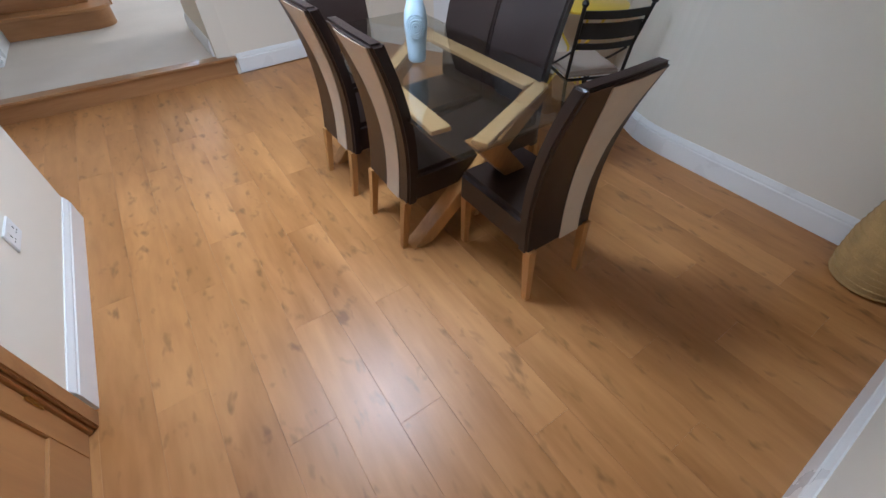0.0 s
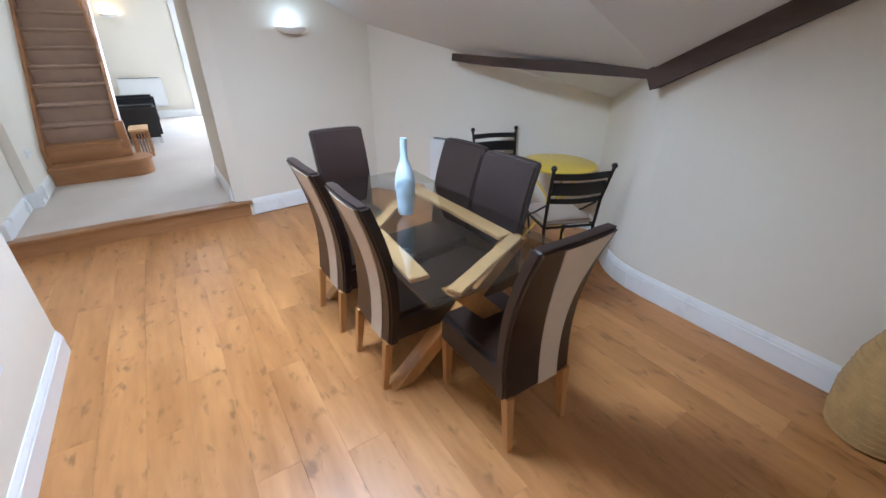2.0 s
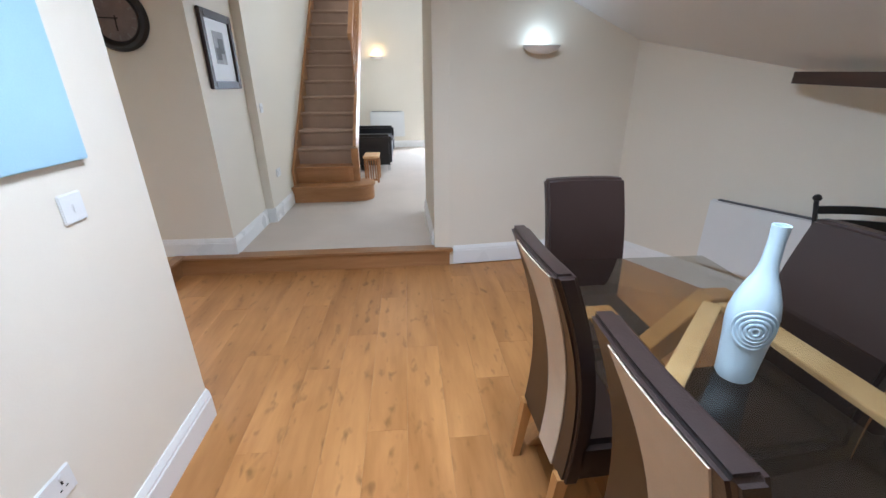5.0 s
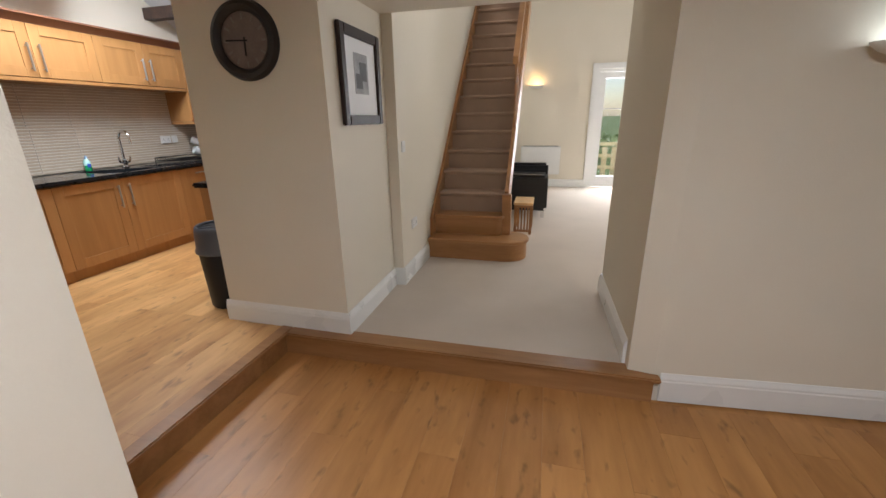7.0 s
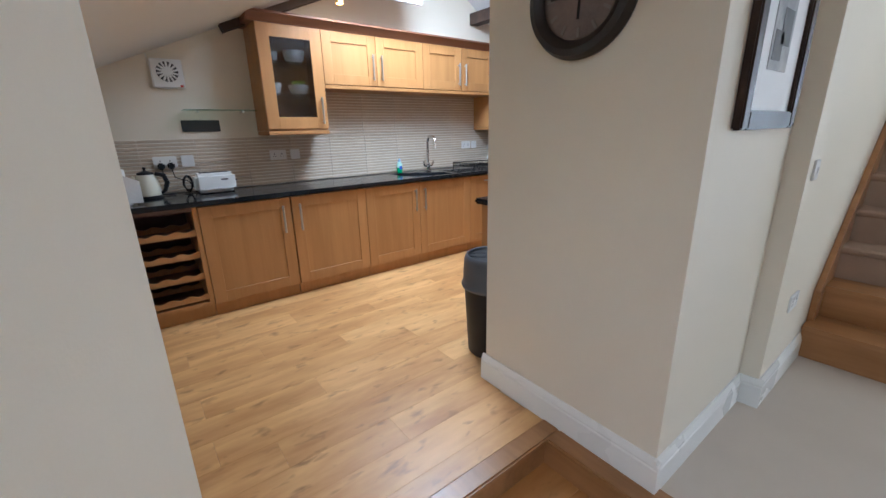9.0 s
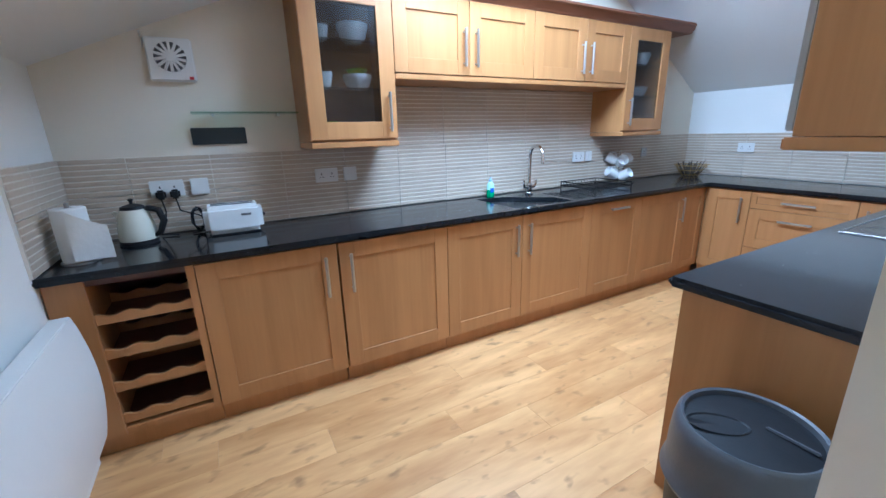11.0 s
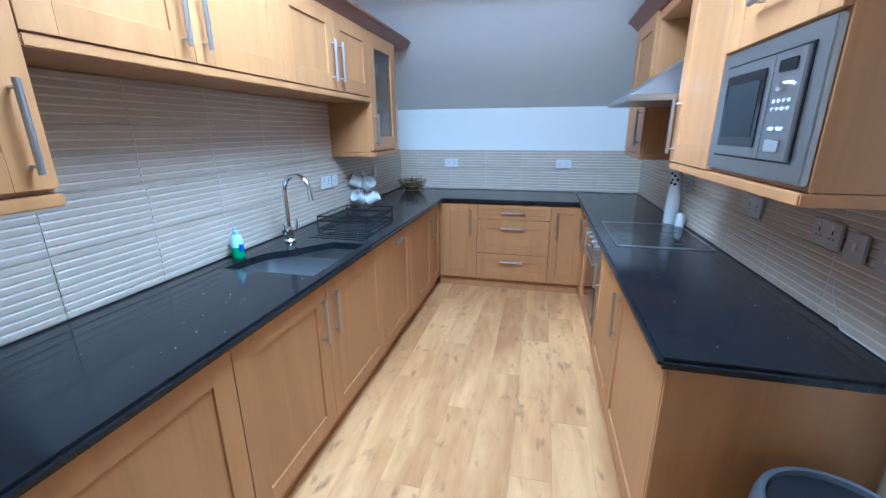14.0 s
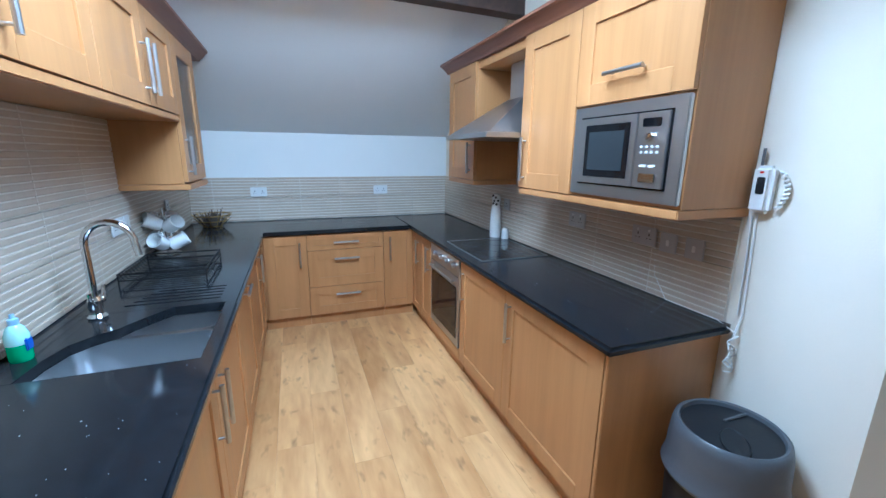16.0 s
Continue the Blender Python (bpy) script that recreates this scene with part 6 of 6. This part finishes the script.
part("architrave", boxes((W0 - 0.06, W0, KS, KS + 0.015, WZ0 - 0.03, WZ1 + 0.06), bev=0.003), GLOSS, kw)
bl = thing("venetian_blind", (-2.5, 2.6, 1.2), "white slatted venetian blind in the window", "blind")
for k in range(22):
    bm = boxes((W0 + 0.02, W1 - 0.02, -0.0125, 0.0125, -0.0012, 0.0012), bev=0)
    bmesh.ops.transform(bm, matrix=Matrix.Translation((0, 2.842, WZ0 + 0.04 + 0.03 * k)) @ pose(0, 0, 0, 12, 0, 0), verts=bm.verts[:])
    part("slat", bm, PLASTIC, bl)
for x in (W0 + 0.12, (W0 + W1) / 2, W1 - 0.12):
    for y in (2.829, 2.855):
        part("ladder_cord", tube([(x, y, WZ0 + 0.03), (x, y, WZ1 - 0.02)], 0.0012, 4), PLASTIC, bl)
part("head_rail", boxes((W0 + 0.01, W1 - 0.01, 2.822, 2.862, WZ1 - 0.03, WZ1 - 0.002)), PLASTIC, bl)

# roof timbers in the kitchen
single("ceiling_beam", tube([(KW, 6.62, 2.72), (-3.4, 6.66, 2.73), (KE, 6.70, 2.72)], 0.085, 4), BEAM, "dark painted purlin across the kitchen roof", "beam", kind="structure", smooth=False)
single("ceiling_beam", tube([(-4.55, 3.85, 2.30), (-4.55, 4.6, 2.62), (-4.55, 5.3, 2.90)], 0.06, 4), BEAM, "dark stained rafter above the wall cabinets", "beam", kind="structure", smooth=False)

sl2 = thing("spotlight", (-4.2, 4.70, 2.5), "small brass ceiling spotlight, switched on", "spotlight")
LP = (-4.2, 4.70, 2.52)
part("stem", tube([(LP[0], LP[1], ks(LP[1]) - 0.002), (LP[0], LP[1], LP[2] + 0.03)], 0.006, 8), BRASS, sl2)
part("shade", lathe([(0.012, 0.04), (0.03, 0.02), (0.036, -0.02), (0.034, -0.02), (0.028, 0.015), (0.0, 0.03)], LP, 18), BRASS, sl2)
part("lamp", lathe([(0.0, 0.012), (0.02, 0.005), (0.026, -0.018), (0.0, -0.024)], LP, 14), glow("warm_spot_glow", (1.0, 0.7, 0.35), 6), sl2, "lit warm lamp")
bulb("spotlight_bulb", (LP[0], LP[1], LP[2] - 0.06), 1.5, (1.0, 0.72, 0.42), 0.03)

# crumbs and specks left on the granite
rc = random.Random(21)
bm = bmesh.new()
for k in range(54):
    if k % 3:
        x, y = rc.uniform(-4.55, -4.08), rc.gauss(5.0, 0.28)
        if y > 5.3:
            continue
    else:
        x, y = rc.uniform(-2.7, -2.3), rc.uniform(5.0, 5.9)
    r = rc.choice((0.0009, 0.0012, 0.0022))
    box(bm, x, x + r, y, y + r * rc.uniform(0.7, 2.0), WT, WT + 0.0012)
single("crumbs", bm, CERAMIC, "scattered white crumbs on the granite worktop", "crumbs", kind="stuff", smooth=False)

# ---- floor planks ----
def planks(parent, mat, x0, x1, y0, y1, ztop, width, length, keep, seed):
    """Laminate boards laid along y in staggered rows; alike boards share one mesh."""
    rg2 = random.Random(seed)
    g, th = 0.0002, 0.010
    meshes = {}

    def board(w, ln):
        key = (round(w, 3), round(ln, 3))
        if key not in meshes:
            b_ = 0.0007
            bm2 = bmesh.new()
            lo = [bm2.verts.new(q) for q in ((g, g, -th), (w - g, g, -th), (w - g, ln - g, -th), (g, ln - g, -th))]
            mid = [bm2.verts.new(q) for q in ((g, g, -b_), (w - g, g, -b_), (w - g, ln - g, -b_), (g, ln - g, -b_))]
            top = [bm2.verts.new(q) for q in ((g + b_, g + b_, 0), (w - g - b_, g + b_, 0), (w - g - b_, ln - g - b_, 0), (g + b_, ln - g - b_, 0))]
            bm2.faces.new(top)
            for i in range(4):
                j = (i + 1) % 4
                bm2.faces.new((lo[i], lo[j], mid[j], mid[i]))
                bm2.faces.new((mid[i], mid[j], top[j], top[i]))
            meshes[key] = mesh_of("plank", bm2, mat)
        return meshes[key]
    x, row = x0, 0
    while x < x1 - 0.02:
        w = min(width, x1 - x)
        y = y0
        first = length * ((row * 0.37 + rg2.uniform(-0.05, 0.05)) % 1.0)
        ln = max(0.25, round(first / 0.16) * 0.16)
        while y < y1 - 0.03:
            a = min(ln, y1 - y)
            if y1 - y - a < 0.12:
                a = y1 - y
            if keep(x + w / 2, y, y + a):
                ob = new("plank", board(w, a))
                ob.location = (x, y, ztop)
                ob.parent = parent
            y += a
            ln = length
        x += w
        row += 1


planks(floor_dining, PLANK, -1.69, 3.3, -0.37, 4.345, 0.0, 0.19, 1.28, lambda x, a, b: x > -0.95 or b > 2.5, 3)
planks(floor_kitchen, PLANK2, -4.15, -1.765, 2.89, 7.76, UP, 0.19, 1.28, lambda x, a, b: x < -2.15 or a < 4.4, 5)


# ---- ribbed wall tiles ----
TW, TH = 0.385, 0.225
TM = {}


def tile_mesh(w, h):
    key = (round(w, 3), round(h, 3))
    if key in TM:
        return TM[key]
    bm2 = bmesh.new()
    g = 0.0018
    box(bm2, g, w - g, 0.0, 0.008, g, h - g, 1)
    n_ = max(1, round(h / 0.0265))
    p = h / n_
    for k in range(n_):
        z = k * p
        v = [bm2.verts.new(q) for q in ((g, 0.008, z + 0.0045), (w - g, 0.008, z + 0.0045), (w - g, 0.0115, z + 0.0065), (g, 0.0115, z + 0.0065), (w - g, 0.0115, z + p - 0.0035), (g, 0.0115, z + p - 0.0035), (w - g, 0.008, z + p - 0.0015), (g, 0.008, z + p - 0.0015))]
        for q in ((0, 1, 2, 3), (3, 2, 4, 5), (5, 4, 6, 7)):
            bm2.faces.new([v[i] for i in q])
    bmesh.ops.recalc_face_normals(bm2, faces=bm2.faces[:])
    TM[key] = mesh_of("tile", bm2, [TILE, GROUT])
    return TM[key]


def tiled(name, origin, yaw, u0, u1, z0_, z1_, label):
    """Tiles in straight rows on a wall; +u runs along the wall and the tile faces its left."""
    t = tagged(new(name), label, "tiles", kind="structure")
    t.matrix_basis = Matrix.Translation(origin) @ pose(0, 0, 0, 0, 0, yaw)
    BASE[t.name] = Vector()
    bm2 = bmesh.new()
    box(bm2, u0, u1, 0.0005, 0.004, z0_, z1_)
    gr = new("grout_bed", mesh_of("grout_bed", bm2, GROUT))
    gr.parent = t
    u = u0
    while u < u1 - 0.01:
        w = min(TW, u1 - u)
        z = z0_
        while z < z1_ - 0.01:
            h = min(TH, z1_ - z)
            ob = new("tile", tile_mesh(w, h))
            ob.location = (u, 0.004, z)
            ob.parent = t
            z += h
        u += w


SP0, SP1 = WT + 0.002, 1.472
tiled("splashback_west", (KW, 0, 0), -90, -KN + 0.012, -2.89, SP0, SP1, "beige ribbed wall tiles above the worktop")
tiled("splashback_sink", (KW, 0, 0), -90, -6.615, -4.575, SP1 + 0.002, 1.863, "beige ribbed wall tiles behind the sink")
tiled("splashback_north", (0, KN, 0), 180, -KE * 1.0 + 0.012, -KW - 0.012, SP0, SP1, "beige ribbed wall tiles on the end wall")
tiled("splashback_east", (KE, 0, 0), 90, 4.93, KN - 0.012, SP0, SP1, "beige ribbed wall tiles behind the hob")
tiled("splashback_hood", (KE, 0, 0), 90, 5.985, 6.615, SP1 + 0.002, 2.27, "beige ribbed wall tiles behind the cooker hood")
tiled("splashback_south", (0, KS, 0), 0, -4.69, -4.04, SP0, SP1, "beige ribbed wall tiles at the worktop end")
